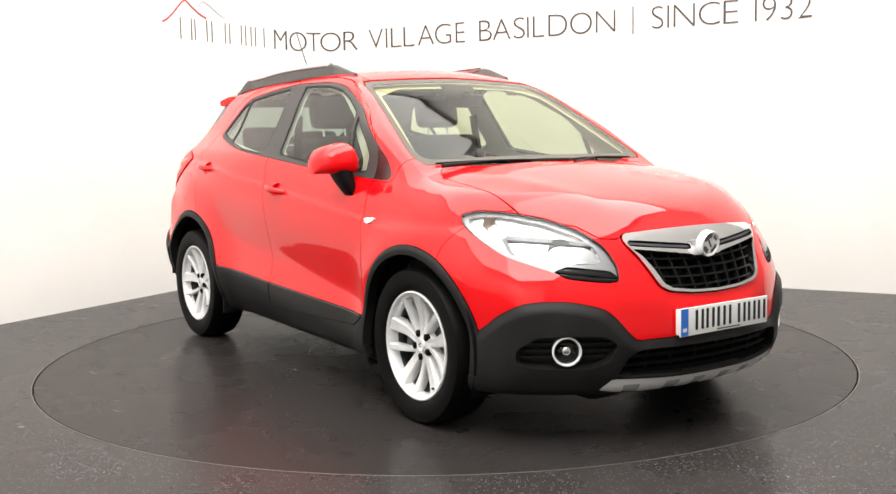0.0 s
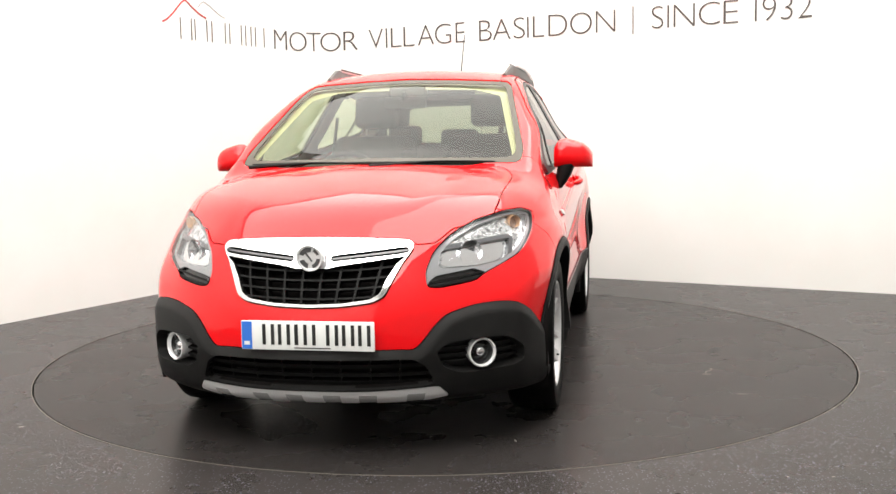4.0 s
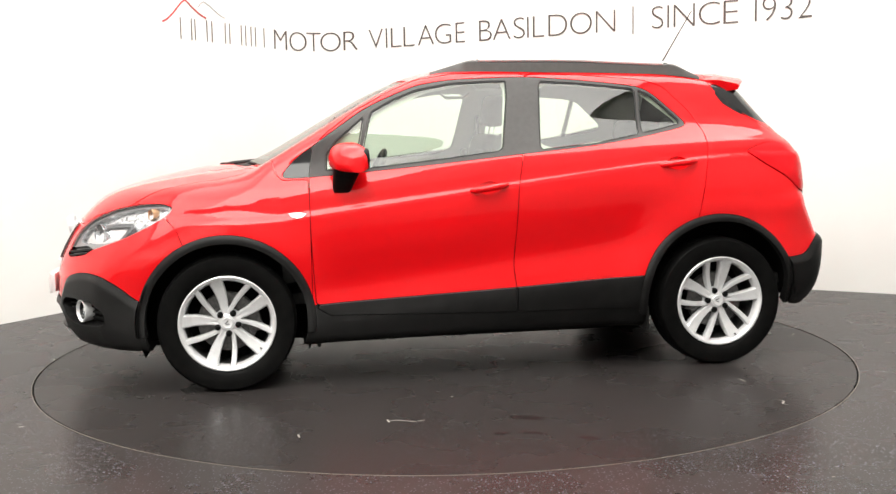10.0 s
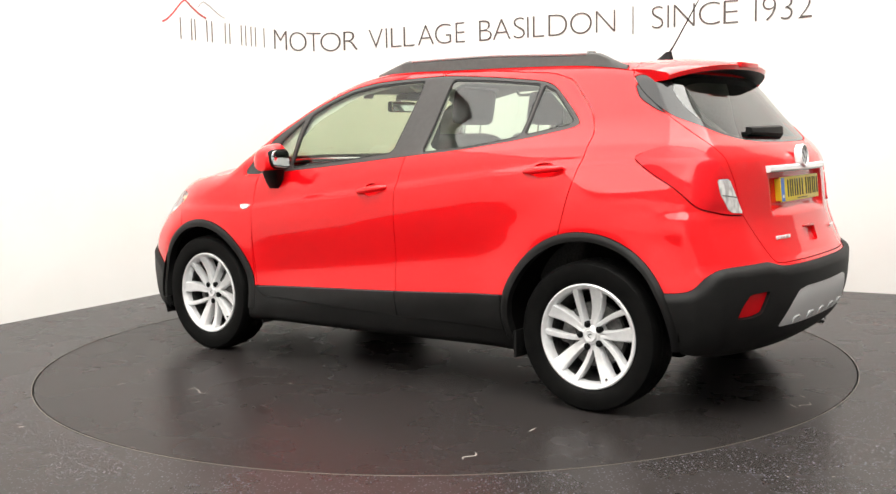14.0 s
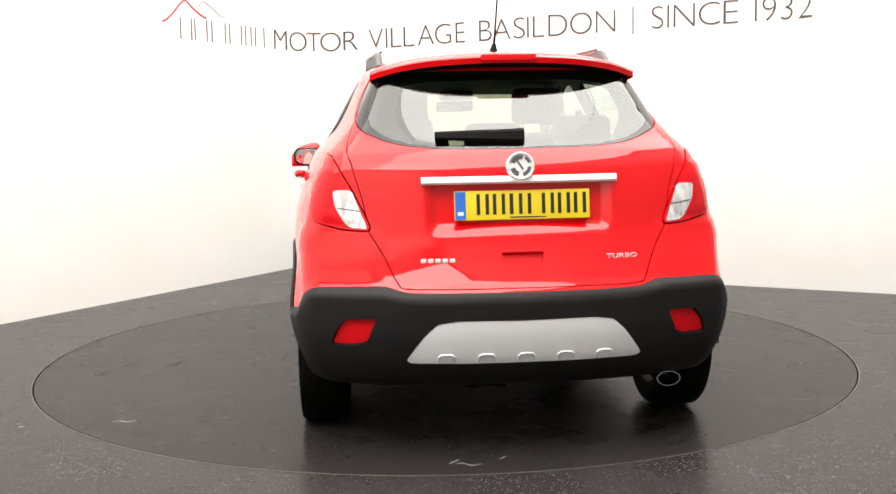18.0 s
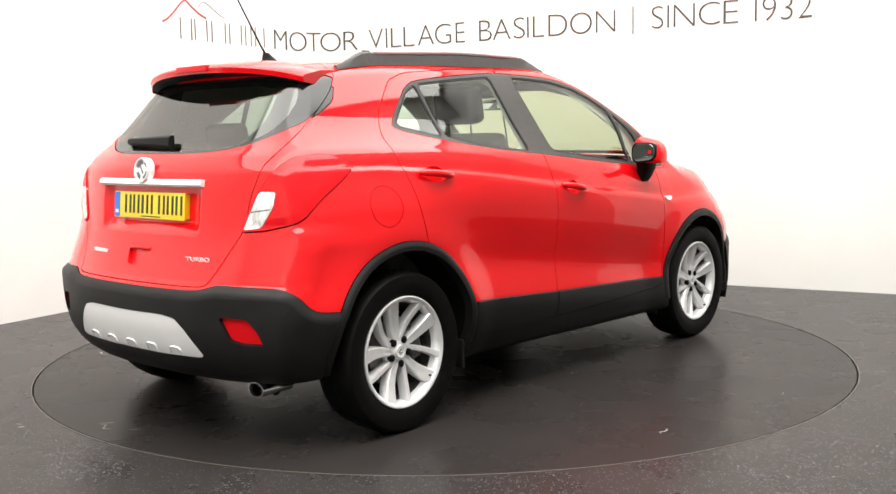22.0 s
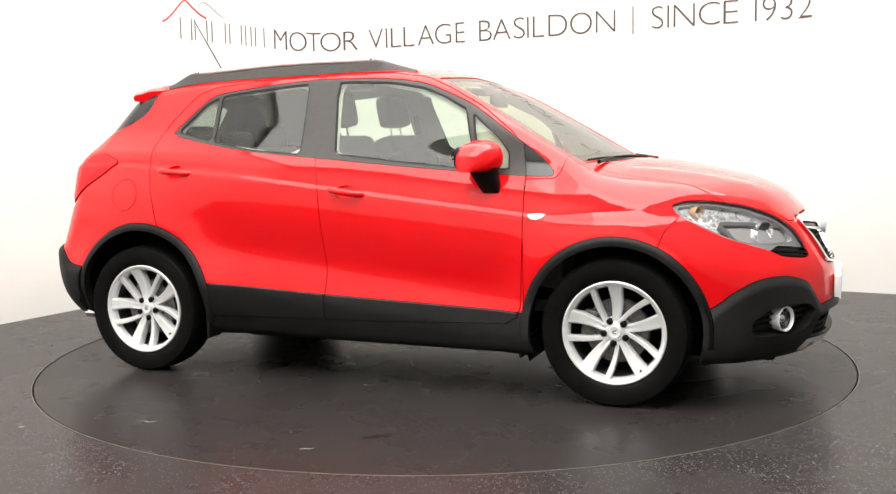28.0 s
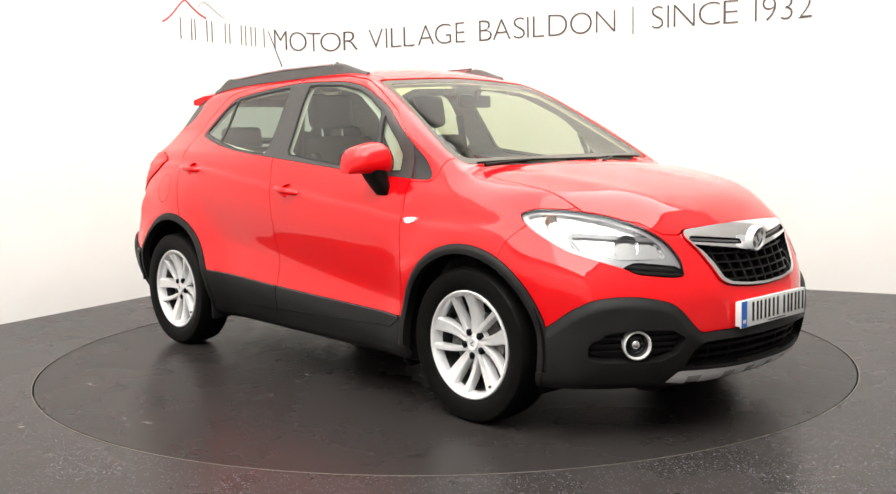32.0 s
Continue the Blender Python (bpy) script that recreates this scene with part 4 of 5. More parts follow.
# ---------------------------------------------------------------- the car: wheels
def wheel_parts(parent):
    """A tyre and a five-pair alloy wheel, facing +y, its middle at the origin."""
    bm = bmesh.new()
    lathe(bm, [(0.232, -0.10), (0.25, -0.105), (0.29, -0.110), (0.318, -0.104), (0.332, -0.088), (0.3375, -0.06), (0.3385, 0.0), (0.3375, 0.05), (0.3345, 0.088), (0.324, 0.100), (0.292, 0.103), (0.262, 0.0985),
               (0.252, 0.095), (0.247, 0.093), (0.240, 0.088), (0.234, 0.08)], 96, "y")
    tyre = part("tyre", bm, TYRE, parent, "black road tyre")
    bm = bmesh.new()
    for k in range(72):                                    # tread shoulder blocks
        a = 2 * math.pi * k / 72
        for yy in (0.066, -0.066):
            box(bm, 0.3305, yy, 0, 0.007, 0.022, 0.019, m=Matrix.Rotation(a, 4, "Y"))
    for k in range(48):
        for yy in (0.022, -0.022):
            box(bm, 0.3375, yy, 0, 0.004, 0.034, 0.036, m=Matrix.Rotation(2 * math.pi * (k + 0.3) / 48, 4, "Y"))
    tagged(part("tread", bm, TYRE, tyre, smooth=False), kind="stuff")
    bm = bmesh.new()
    lathe(bm, [(0.236, 0.082), (0.237, 0.091), (0.232, 0.094), (0.224, 0.092), (0.216, 0.084), (0.210, 0.066), (0.207, 0.045)], 96, "y")
    part("rim", bm, ALLOY, parent, "silver alloy rim")
    # barrel split from the rim, its dark colour standing in for shade between spokes
    bm = bmesh.new()
    lathe(bm, [(0.207, 0.045), (0.205, 0.03), (0.203, -0.09), (0.232, -0.10)], 64, "y")
    part("barrel", bm, STEEL, parent, "inner rim barrel with the gap shade in its colour")

    def spoke(bm, angle, lean, w0, w1, depth, dish):
        """A spoke that leaves the hub turned by lean and runs straight out to angle, with a rolled edge on each flank."""
        rows = []
        r0, r1 = 0.044, 0.226
        a0 = Vector((math.cos(angle + lean), 0, math.sin(angle + lean))) * r0
        a1 = Vector((math.cos(angle), 0, math.sin(angle))) * r1
        t = Vector((0, 1, 0)).cross(a1 - a0).normalized()
        for i in range(9):
            f = i / 8
            h = (w0 + (w1 - w0) * f**1.25) / 2
            top = 0.056 + 0.033 * f**1.4 - 0.006 * math.sin(math.pi * f)
            mid = a0.lerp(a1, f) + t * 0.008 * math.sin(math.pi * f) * (1 if lean else -1)
            prof = [(-h, top - depth), (-h, top - 0.009), (-h * 0.80, top - 0.001), (-h * 0.55, top), (h * 0.1, top - dish), (h * 0.55, top), (h * 0.80, top - 0.001), (h, top - 0.009), (h, top - depth)]
            rows.append([bm.verts.new(mid + t * q + Vector((0, y, 0))) for q, y in prof])
        n = len(rows[0])
        for p, q in zip(rows, rows[1:]):
            for k in range(n):
                bm.faces.new((p[k], p[(k + 1) % n], q[(k + 1) % n], q[k]))
        bm.faces.new(rows[0])
        bm.faces.new(rows[-1])

    for k in range(5):
        a = radians(72 * k + 90)
        bm = bmesh.new()
        spoke(bm, a, 0.0, 0.036, 0.070, 0.045, 0.004)
        part("spoke", bm, ALLOY, parent, "broad spoke")
        bm = bmesh.new()
        spoke(bm, a - radians(26.5), -radians(26), 0.022, 0.030, 0.042, 0.0015)
        part("spoke", bm, ALLOY, parent, "narrow spoke")
    bm = bmesh.new()
    rings = lathe(bm, [(0.072, -0.01), (0.070, 0.020), (0.060, 0.042), (0.046, 0.054), (0.034, 0.058), (0.0285, 0.056)], 60, "y")
    part("hub", bm, ALLOY, parent)
    bm = bmesh.new()
    rings = lathe(bm, [(0.028, 0.052), (0.028, 0.062), (0.025, 0.065), (0.021, 0.063)], 40, "y")
    bm.faces.new(rings[-1])
    cap = part("centre_cap", bm, SATIN, parent, "round silver centre cap")
    bm = bmesh.new()
    box(bm, 0.0, 0.064, 0.006, 0.022, 0.003, 0.005, 0.001, 1, Matrix.Rotation(0.5, 4, "Y"))
    box(bm, 0.0, 0.064, -0.006, 0.018, 0.003, 0.004, 0.001, 1, Matrix.Rotation(-0.2, 4, "Y"))
    part("emblem", bm, LAMP_GREY, cap)
    for k in range(5):
        a = radians(72 * k + 90 - 27)
        bm = bmesh.new()
        rings = lathe(bm, [(0.0155, 0.045), (0.0155, 0.0605), (0.0130, 0.0605), (0.0125, 0.056), (0.0105, 0.056), (0.0095, 0.064), (0.004, 0.066)], 14, "y")
        bm.faces.new(rings[-1])
        bmesh.ops.translate(bm, vec=(0.053 * math.cos(a), 0.0, 0.053 * math.sin(a)), verts=bm.verts)
        part("wheel_nut", bm, BLACK, parent)
    bm = bmesh.new()
    rings = lathe(bm, [(0.07, 0.0), (0.07, 0.018), (0.09, 0.018), (0.145, 0.018), (0.145, 0.002), (0.148, 0.002), (0.148, -0.02)], 60, "y")
    part("brake_disc", bm, STEEL, parent, "worn steel brake disc")
    bm = bmesh.new()
    lathe(bm, [(0.232, -0.098), (0.15, -0.07), (0.03, -0.06)], 40, "y")
    part("dust_shield", bm, VOID, parent)
    bm = bmesh.new()
    rings = lathe(bm, [(0.0045, 0.0), (0.0045, 0.03), (0.0035, 0.033)], 10, "y")
    bm.faces.new(rings[-1])
    bmesh.ops.translate(bm, vec=(0.204 * math.cos(-2.2), 0.055, 0.204 * math.sin(-2.2)), verts=bm.verts)
    part("valve", bm, RUBBER, parent)


wheels = []
for hx, s, spin in ((HUB_X, 1, 14), (HUB_X, -1, 0), (-HUB_X, 1, -9.5), (-HUB_X, -1, 15)):
    m = AT @ pose(hx, s * 0.772, HUB_Z, 0, 0, 0 if s > 0 else 180) @ pose(0, 0, 0, 0, spin, 0)
    if not wheels:
        w = new("wheel")
        wheel_parts(w)
        w.parent = car
        w.matrix_local = m
        w["label"] = "silver alloy wheel of five twin spokes with a black tyre"
    else:
        w = copy_thing(wheels[0], m)
        w.matrix_local = m
    wheels.append(w)
    bm = bmesh.new()
    box(bm, 0, 0, 0, 0.07, 0.055, 0.15, 0.016)
    part("brake_caliper", bm, STEEL, car, at=AT @ pose(hx + (0.125 if hx < 0 else -0.125), s * 0.775, HUB_Z + 0.02, 0, 12 if hx > 0 else -12, 0))
    # liner behind the opening
    bm = bmesh.new()
    hz, r = (0.345, 0.425) if hx > 0 else (0.372, 0.43)
    rows = []
    for i in range(33):
        a = radians((-22 if hx > 0 else -10) + (224 if hx > 0 else 192) * i / 32)
        rows.append([bm.verts.new((r * math.cos(a), s * y, r * math.sin(a))) for y in (0.86, 0.52)])
    for a, b in zip(rows, rows[1:]):
        bm.faces.new((a[0], b[0], b[1], a[1]))
    bm.faces.new([q[1] for q in rows])
    part("wheel_liner", bm, VOID, car, at=AT @ Matrix.Translation((hx, 0, hz)))
for x0, zb in ((0.835, 0.20), (-0.885, 0.20)):                 # mud flaps
    for s in (1, -1):
        bm = bmesh.new()
        box(bm, x0, s * 0.785, zb + 0.06, 0.016, 0.12, 0.13, 0.006)
        part("mud_flap", bm, PLASTIC, car, at=AT)

RAIL = curve([0.0, 0.2, 0.44, 0.745, 0.9, 1.0], [1.618, 1.621, 1.620, 1.603, 1.594, 1.588])      # crest of the roof rails
# ---------------------------------------------------------------- mirrors, handles, rails and small parts
def rounded_slab(bm, x0, x1, cy, cz, w, h, r, s, rake=-0.04):
    """A plate across the car with round corners, its lower edge rising outwards."""
    rows = []
    for x, k in ((x0, 1.0), (x1 + 0.004, 1.0), (x1, 0.96)):
        ring = []
        for qy, qz, a0 in ((1, 1, 0), (-1, 1, 90), (-1, -1, 180), (1, -1, 270)):
            for i in range(6):
                a = radians(a0 + 18 * i)
                y, z = qy * (w / 2 - r) + r * math.cos(a), qz * (h / 2 - r) + r * math.sin(a)
                ring.append(bm.verts.new((x + rake * (y / w), cy + s * y * k, cz + z * k + 0.10 * y * (0.5 - z / h))))
        rows.append(ring)
    for a, b in zip(rows, rows[1:]):
        for k in range(24):
            bm.faces.new((a[k], a[(k + 1) % 24], b[(k + 1) % 24], b[k]))
    bm.faces.new(rows[0])
    bm.faces.new(rows[-1])


for s in (1, -1):
    # door mirror
    bm = bmesh.new()
    rows = []
    for i in range(13):                                      # from the door outwards
        f = i / 12
        y = 0.812 + 0.186 * f
        hz = 0.076 * (1 - abs(2 * f - 0.98) ** 4 * 0.36) * (1.06 - 0.32 * f)
        hx = 0.10 * (1 - abs(2 * f - 0.9) ** 4 * 0.4)
        zc = 1.066 + hz
        ring = []
        for k in range(20):
            a = 2 * math.pi * k / 20
            c, d = math.cos(a), math.sin(a)
            px = math.copysign(abs(c) ** 0.72, c) * hx * (1.0 if c > 0 else 0.72)
            pz = math.copysign(abs(d) ** 0.62, d) * hz
            ring.append(bm.verts.new((0.675 - 0.05 * f + px - 0.18 * max(pz, 0) * (c > 0), s * y, zc + pz)))
        rows.append(ring)
    for a, b in zip(rows, rows[1:]):
        for k in range(20):
            bm.faces.new((a[k], a[(k + 1) % 20], b[(k + 1) % 20], b[k]))
    bm.faces.new(rows[0])
    bm.faces.new(rows[-1])
    mirror_ob = part("door_mirror", bm, PAINT, car, "red door mirror on a black stalk", at=AT)
    bm = bmesh.new()
    rounded_slab(bm, 0.592, 0.573, s * 0.904, 1.127, 0.142, 0.094, 0.038, s, -0.008)
    part("mirror_glass", bm, MIRROR, mirror_ob, "rear-facing mirror glass")
    bm = bmesh.new()
    rounded_slab(bm, 0.622, 0.580, s * 0.902, 1.126, 0.164, 0.110, 0.044, s, -0.02)
    part("mirror_rim", bm, BLACK, mirror_ob)
    bm = bmesh.new()
    rows = []
    for cx, cy, cz, hx, hy in ((0.700, 0.828, 0.965, 0.040, 0.022), (0.695, 0.842, 0.995, 0.050, 0.030), (0.685, 0.858, 1.035, 0.060, 0.038), (0.670, 0.872, 1.088, 0.070, 0.044)):
        rows.append([bm.verts.new((cx + hx * math.copysign(abs(math.cos(q)) ** 0.6, math.cos(q)), s * (cy + hy * math.copysign(abs(math.sin(q)) ** 0.6, math.sin(q))), cz)) for q in [2 * math.pi * k / 16 for k in range(16)]])
    for a, b in zip(rows, rows[1:]):
        for k in range(16):
            bm.faces.new((a[k], a[(k + 1) % 16], b[(k + 1) % 16], b[k]))
    bm.faces.new(rows[0])
    bm.faces.new(rows[-1])
    part("mirror_stalk", bm, BLACK, mirror_ob)
    # door handles
    for x0, x1, z0, z1, ob in ((0.055, -0.135, 0.958, 0.984, doors[0] if s > 0 else doors[2]), (-0.945, -1.150, 1.064, 1.082, doors[1] if s > 0 else doors[3])):
        xm, zm = (x0 + x1) / 2, (z0 + z1) / 2
        w = float(half_width(np.array([xm]), np.array([zm]))[0])
        bm = bmesh.new()
        pts = []
        for i in range(9):
            f = i / 8
            pts.append((x0 + (x1 - x0) * f, s * (w - 0.002 + 0.036 * math.sin(math.pi * f) ** 0.5), z0 + (z1 - z0) * f))
        tube(bm, pts, [0.010, 0.014, 0.015, 0.016, 0.016, 0.016, 0.015, 0.014, 0.009], 12, 1.05)
        part("door_handle", bm, PAINT, ob)
    # side repeater
    bm = bmesh.new()
    pts = [(0.972, 0.872), (0.955, 0.853), (0.925, 0.843), (0.895, 0.848), (0.872, 0.868), (0.90, 0.874), (0.94, 0.876)]
    w = [float(half_width(np.array([x]), np.array([z]))[0]) for x, z in pts]
    a = [bm.verts.new((x, s * (q - 0.004), z)) for (x, z), q in zip(pts, w)]
    b = [bm.verts.new((0.922 + (x - 0.922) * 0.82, s * (q + 0.007), 0.861 + (z - 0.861) * 0.8)) for (x, z), q in zip(pts, w)]
    bm.faces.new(b)
    for k in range(7):
        bm.faces.new((a[k], a[(k + 1) % 7], b[(k + 1) % 7], b[k]))
    part("side_indicator", bm, LENS_WHITE, car, "small clear side indicator", at=AT)
    # roof rail
    rows = []
    bm = bmesh.new()
    for i in range(41):
        f = i / 40
        x = 0.20 - 1.50 * f
        y = 0.500 + 0.027 * math.sin(math.pi * min(f * 1.2, 1)) + 0.006 * f
        lo_, hi_ = 1.3, 1.75
        for _ in range(24):
            md = (lo_ + hi_) / 2
            if body_field(np.array([[x, y, md]]))[0] < 0:
                lo_ = md
            else:
                hi_ = md
        base = lo_
        up = min(step(0.0, 0.15, np.array(f)), step(1.0, 0.89, np.array(f)))
        crest = float(RAIL(f)) + 0.010 * math.exp(-((f - 0.15) / 0.05) ** 2) + 0.012 * math.exp(-((f - 0.88) / 0.05) ** 2)
        top = base + 0.012 + (crest - base - 0.012) * float(up)
        hw = 0.016 + 0.004 * float(up)
        rows.append([bm.verts.new((x, s * (y + o), z)) for o, z in ((-hw - 0.006, base - 0.01), (-hw * 0.8, top - 0.008), (-hw * 0.4, top), (hw * 0.4, top), (hw * 0.8, top - 0.008), (hw, base - 0.008))])
    for a, b in zip(rows, rows[1:]):
        for k in range(5):
            bm.faces.new((a[k], a[k + 1], b[k + 1], b[k]))
    bm.faces.new(rows[0])
    bm.faces.new(rows[-1])
    rail = part("roof_rail", bm, RAIL_GREY, car, "black roof rail with a silver top strip", at=AT)
    bm = bmesh.new()
    tube(bm, [(0.20 - 1.50 * f, s * (0.508 + 0.027 * math.sin(math.pi * min(f * 1.2, 1)) + 0.006 * f), float(RAIL(f)) + 0.011) for f in [0.17 + 0.69 * i / 20 for i in range(21)]], 0.012, 10)
    part("rail_strip", bm, BADGE, rail, "silver rail strip")
    bm = bmesh.new()
    tube(bm, [(0.20 - 1.50 * f, s * (0.484 + 0.027 * math.sin(math.pi * min(f * 1.2, 1)) + 0.006 * f), float(RAIL(f)) + 0.014) for f in [0.17 + 0.71 * i / 20 for i in range(21)]], 0.005, 8)
    part("rail_edge", bm, RAIL_GREY, rail)
    # fog lamps
    fx, fy, fz = 1.985, 0.625, 0.399
    fm = AT @ pose(fx, s * fy, fz, 0, 0, s * 33)
    bm = bmesh.new()
    lathe(bm, [(0.052, -0.03), (0.058, 0.014), (0.057, 0.021), (0.053, 0.023), (0.049, 0.018), (0.048, 0.006)], 40, "x")
    fog = part("fog_lamp", bm, BADGE, car, "round fog lamp in a chrome ring", at=fm)
    bm = bmesh.new()
    rings = lathe(bm, [(0.039, -0.014), (0.034, 0.0), (0.018, 0.007), (0.004, 0.008)], 32, "x")
    bm.faces.new(rings[-1])
    part("lens", bm, CLEAR, fog)
    bm = bmesh.new()
    rings = lathe(bm, [(0.0485, 0.008), (0.036, -0.006), (0.034, -0.012), (0.024, -0.02), (0.022, -0.006), (0.016, -0.003), (0.004, -0.002)], 32, "x")
    bm.faces.new(rings[-1])
    part("bulb_shroud", bm, GLOSS, fog)
    bm = bmesh.new()
    rings = lathe(bm, [(0.020, -0.004), (0.017, 0.002), (0.010, 0.006), (0.003, 0.007)], 24, "x")
    bm.faces.new(rings[-1])
    part("bulb_cap", bm, CHROME, fog)

# rear spoiler
bm = bmesh.new()
rows = []
for i in range(33):
    y = -0.55 + 1.10 * i / 32
    k = abs(y) / 0.55
    xe = -1.67 + 0.15 * k**2.8
    zt = 1.545 - 0.10 * y * y - 0.026 * k**5
    x0 = -1.30
    zr = float(TOP(np.array([x0]))[0]) - 0.15 * y * y
    rows.append([bm.verts.new(p) for p in ((x0, y * 0.93, zr - 0.045), (x0, y * 0.93, zr + 0.004 - 0.02 * k**5), ((x0 + xe) / 2, y * 0.98, (zr + zt) / 2 + 0.014 - 0.012 * k**5), (xe + 0.012, y, zt + 0.004), (xe, y, zt - 0.006),
                                            (xe + 0.008, y, zt - 0.028), (xe + 0.07, y * 0.99, zt - 0.034), (x0 - 0.20, y * 0.96, zt - 0.040))])
rails = [[q.co.copy() for q in r] for r in rows]
for a, b in zip(rows, rows[1:]):
    for k in range(1, 5):
        bm.faces.new((a[k], a[k + 1], b[k + 1], b[k]))
bm.faces.new(rows[0])
bm.faces.new(rows[-1])
spoiler = part("spoiler", bm, PAINT, tailgate, "red roof spoiler over the rear window")
bm = bmesh.new()
rows = [[bm.verts.new(q + Vector((0.002, 0, 0))) for q in (r[5], r[6], r[7], r[0])] for r in rails[1:-1]]
for a, b in zip(rows, rows[1:]):
    for k in range(3):
        bm.faces.new((a[k], a[k + 1], b[k + 1], b[k]))
part("spoiler_underside", bm, BLACK, spoiler, "black underside of the spoiler")
bm = bmesh.new()
box(bm, -1.664, 0, 1.538, 0.026, 0.22, 0.026, 0.005)
part("brake_light", bm, LENS_RED, spoiler, "high red brake light")

# aerial
bm = bmesh.new()
rows = []
for f, hx, hy in ((0.0, 0.052, 0.026), (0.25, 0.044, 0.020), (0.6, 0.030, 0.013), (1.0, 0.016, 0.008)):
    rows.append([bm.verts.new((-1.235 + hx * math.cos(2 * math.pi * k / 16) - 0.026 * f, hy * math.sin(2 * math.pi * k / 16), 1.583 + 0.045 * f)) for k in range(16)])
for a, b in zip(rows, rows[1:]):
    for k in range(16):
        bm.faces.new((a[k], a[(k + 1) % 16], b[(k + 1) % 16], b[k]))
bm.faces.new(rows[-1])
aerial = part("aerial", bm, BLACK, car, "black roof aerial with a raked thin whip", at=AT)
bm = bmesh.new()
tube(bm, [(-1.262, 0, 1.62), (-1.29, 0, 1.66), (-1.47, 0, 1.955)], [0.0055, 0.0042, 0.0026], 8)
part("whip", bm, BLACK, aerial)

# number plates: bars stand for the characters
BARS = [(-0.172, 0.05), (-0.11, 0.05), (-0.062, 0.02), (-0.01, 0.05), (0.078, 0.05), (0.140, 0.05), (0.202, 0.05)]


def number_plate(name, mat, parent, m, label):
    bm = bmesh.new()
    box(bm, 0, 0, 0, 0.52, 0.008, 0.111, 0.003)
    box(bm, 0, 0.015, 0, 0.51, 0.022, 0.10, 0.003)
    plate = part(name, bm, mat, parent, label, at=m)
    bm = bmesh.new()
    box(bm, -0.237, -0.0045, 0, 0.040, 0.002, 0.105)
    part("band", bm, BLUE_BAND, plate, "blue end band", smooth=False)
    bm = bmesh.new()
    box(bm, -0.237, -0.006, -0.030, 0.022, 0.001, 0.014)
    part("band_mark", bm, PALE_INK, plate, smooth=False)
    for x, w in BARS:
        bm = bmesh.new()
        if w > 0.03:                                         # an upright frame of strokes, no character
            for dx in (-0.017, 0.017):
                box(bm, x + 0.02 + dx, -0.0048, 0.004, 0.013, 0.002, 0.078)
        else:
            box(bm, x + 0.02, -0.0048, 0.004, 0.014, 0.002, 0.078)
        part("mark", bm, INK, plate, smooth=False)
    bm = bmesh.new()
    box(bm, 0.02, -0.0048, -0.0465, 0.14, 0.001, 0.004)
    part("maker_line", bm, INK, plate, smooth=False)


number_plate("front_number_plate", WHITE_PLATE, car, AT @ pose(2.222, 0.006, 0.496, 0, 0, 90) @ pose(0, 0, 0, 0, 0, 0), "white front number plate with a blue band")
number_plate("rear_number_plate", YELLOW_PLATE, tailgate, pose(-1.916, -0.008, 0.966, -5, 0, -90), "yellow rear number plate with a blue band")

# badges: plain round shapes
for name, m, par in (("front_badge", AT @ pose(2.142, 0, 0.781, 0, 8, 0), car), ("rear_badge", pose(-1.930, 0, 1.113, 0, -6, 180), tailgate)):
    bm = bmesh.new()
    rings = lathe(bm, [(0.053, -0.02), (0.053, 0.008), (0.050, 0.013), (0.045, 0.012), (0.043, 0.005)], 48, "x")
    badge = part(name, bm, BADGE, par, "round chrome badge", at=m)
    bm = bmesh.new()
    rings = lathe(bm, [(0.044, -0.004), (0.044, 0.006), (0.03, 0.006)], 48, "x")
    bm.faces.new(rings[-1])
    part("field", bm, BADGE, badge)
    bm = bmesh.new()                                          # plain dark fields round a bright middle
    for start, sweep, ra, rb in ((75, 85, 0.041, 0.024), (195, 60, 0.041, 0.022), (-75, 70, 0.041, 0.027), (20, 40, 0.041, 0.030)):
        for i in range(8):
            a0, a1 = radians(start + sweep * i / 8), radians(start + sweep * (i + 1) / 8)
            bm.faces.new([bm.verts.new((0.0075, r * math.cos(a), r * math.sin(a))) for a, r in ((a0, ra), (a1, ra), (a1, rb), (a0, rb))])
    box(bm, 0.0075, 0.0, 0.004, 0.002, 0.007, 0.040, m=Matrix.Rotation(0.6, 4, "X"))
    part("emblem", bm, LAMP_GREY, badge, smooth=False)

def rear_x(y, z):
    """Where the tail's skin lies at a width and height."""
    a, b = -2.2, -1.2
    for _ in range(24):
        m = (a + b) / 2
        a, b = (a, m) if body_field(np.array([[m, y, z]]))[0] < 0 else (m, b)
    return b


# tailgate trim
bm = bmesh.new()
rows = []
for i in range(25):
    y = -0.375 + 0.75 * i / 24
    x = float(REAR(np.array([1.062]))[0]) + 0.30 * abs(y) ** 2.6
    rows.append([bm.verts.new((x + dx, y, 1.062 + dz)) for dx, dz in ((0.01, -0.014), (-0.016, -0.014), (-0.022, -0.006), (-0.018, 0.010), (-0.008, 0.015), (0.01, 0.015))])
for a, b in zip(rows, rows[1:]):
    for k in range(6):
        bm.faces.new((a[k], a[(k + 1) % 6], b[(k + 1) % 6], b[k]))
bm.faces.new(rows[0])
bm.faces.new(rows[-1])
part("chrome_bar", bm, BADGE, tailgate, "chrome bar over the number plate")
bm = bmesh.new()
box(bm, -1.957, 0, 0.792, 0.016, 0.15, 0.010, 0.004)
part("gate_handle", bm, PAINT, tailgate)
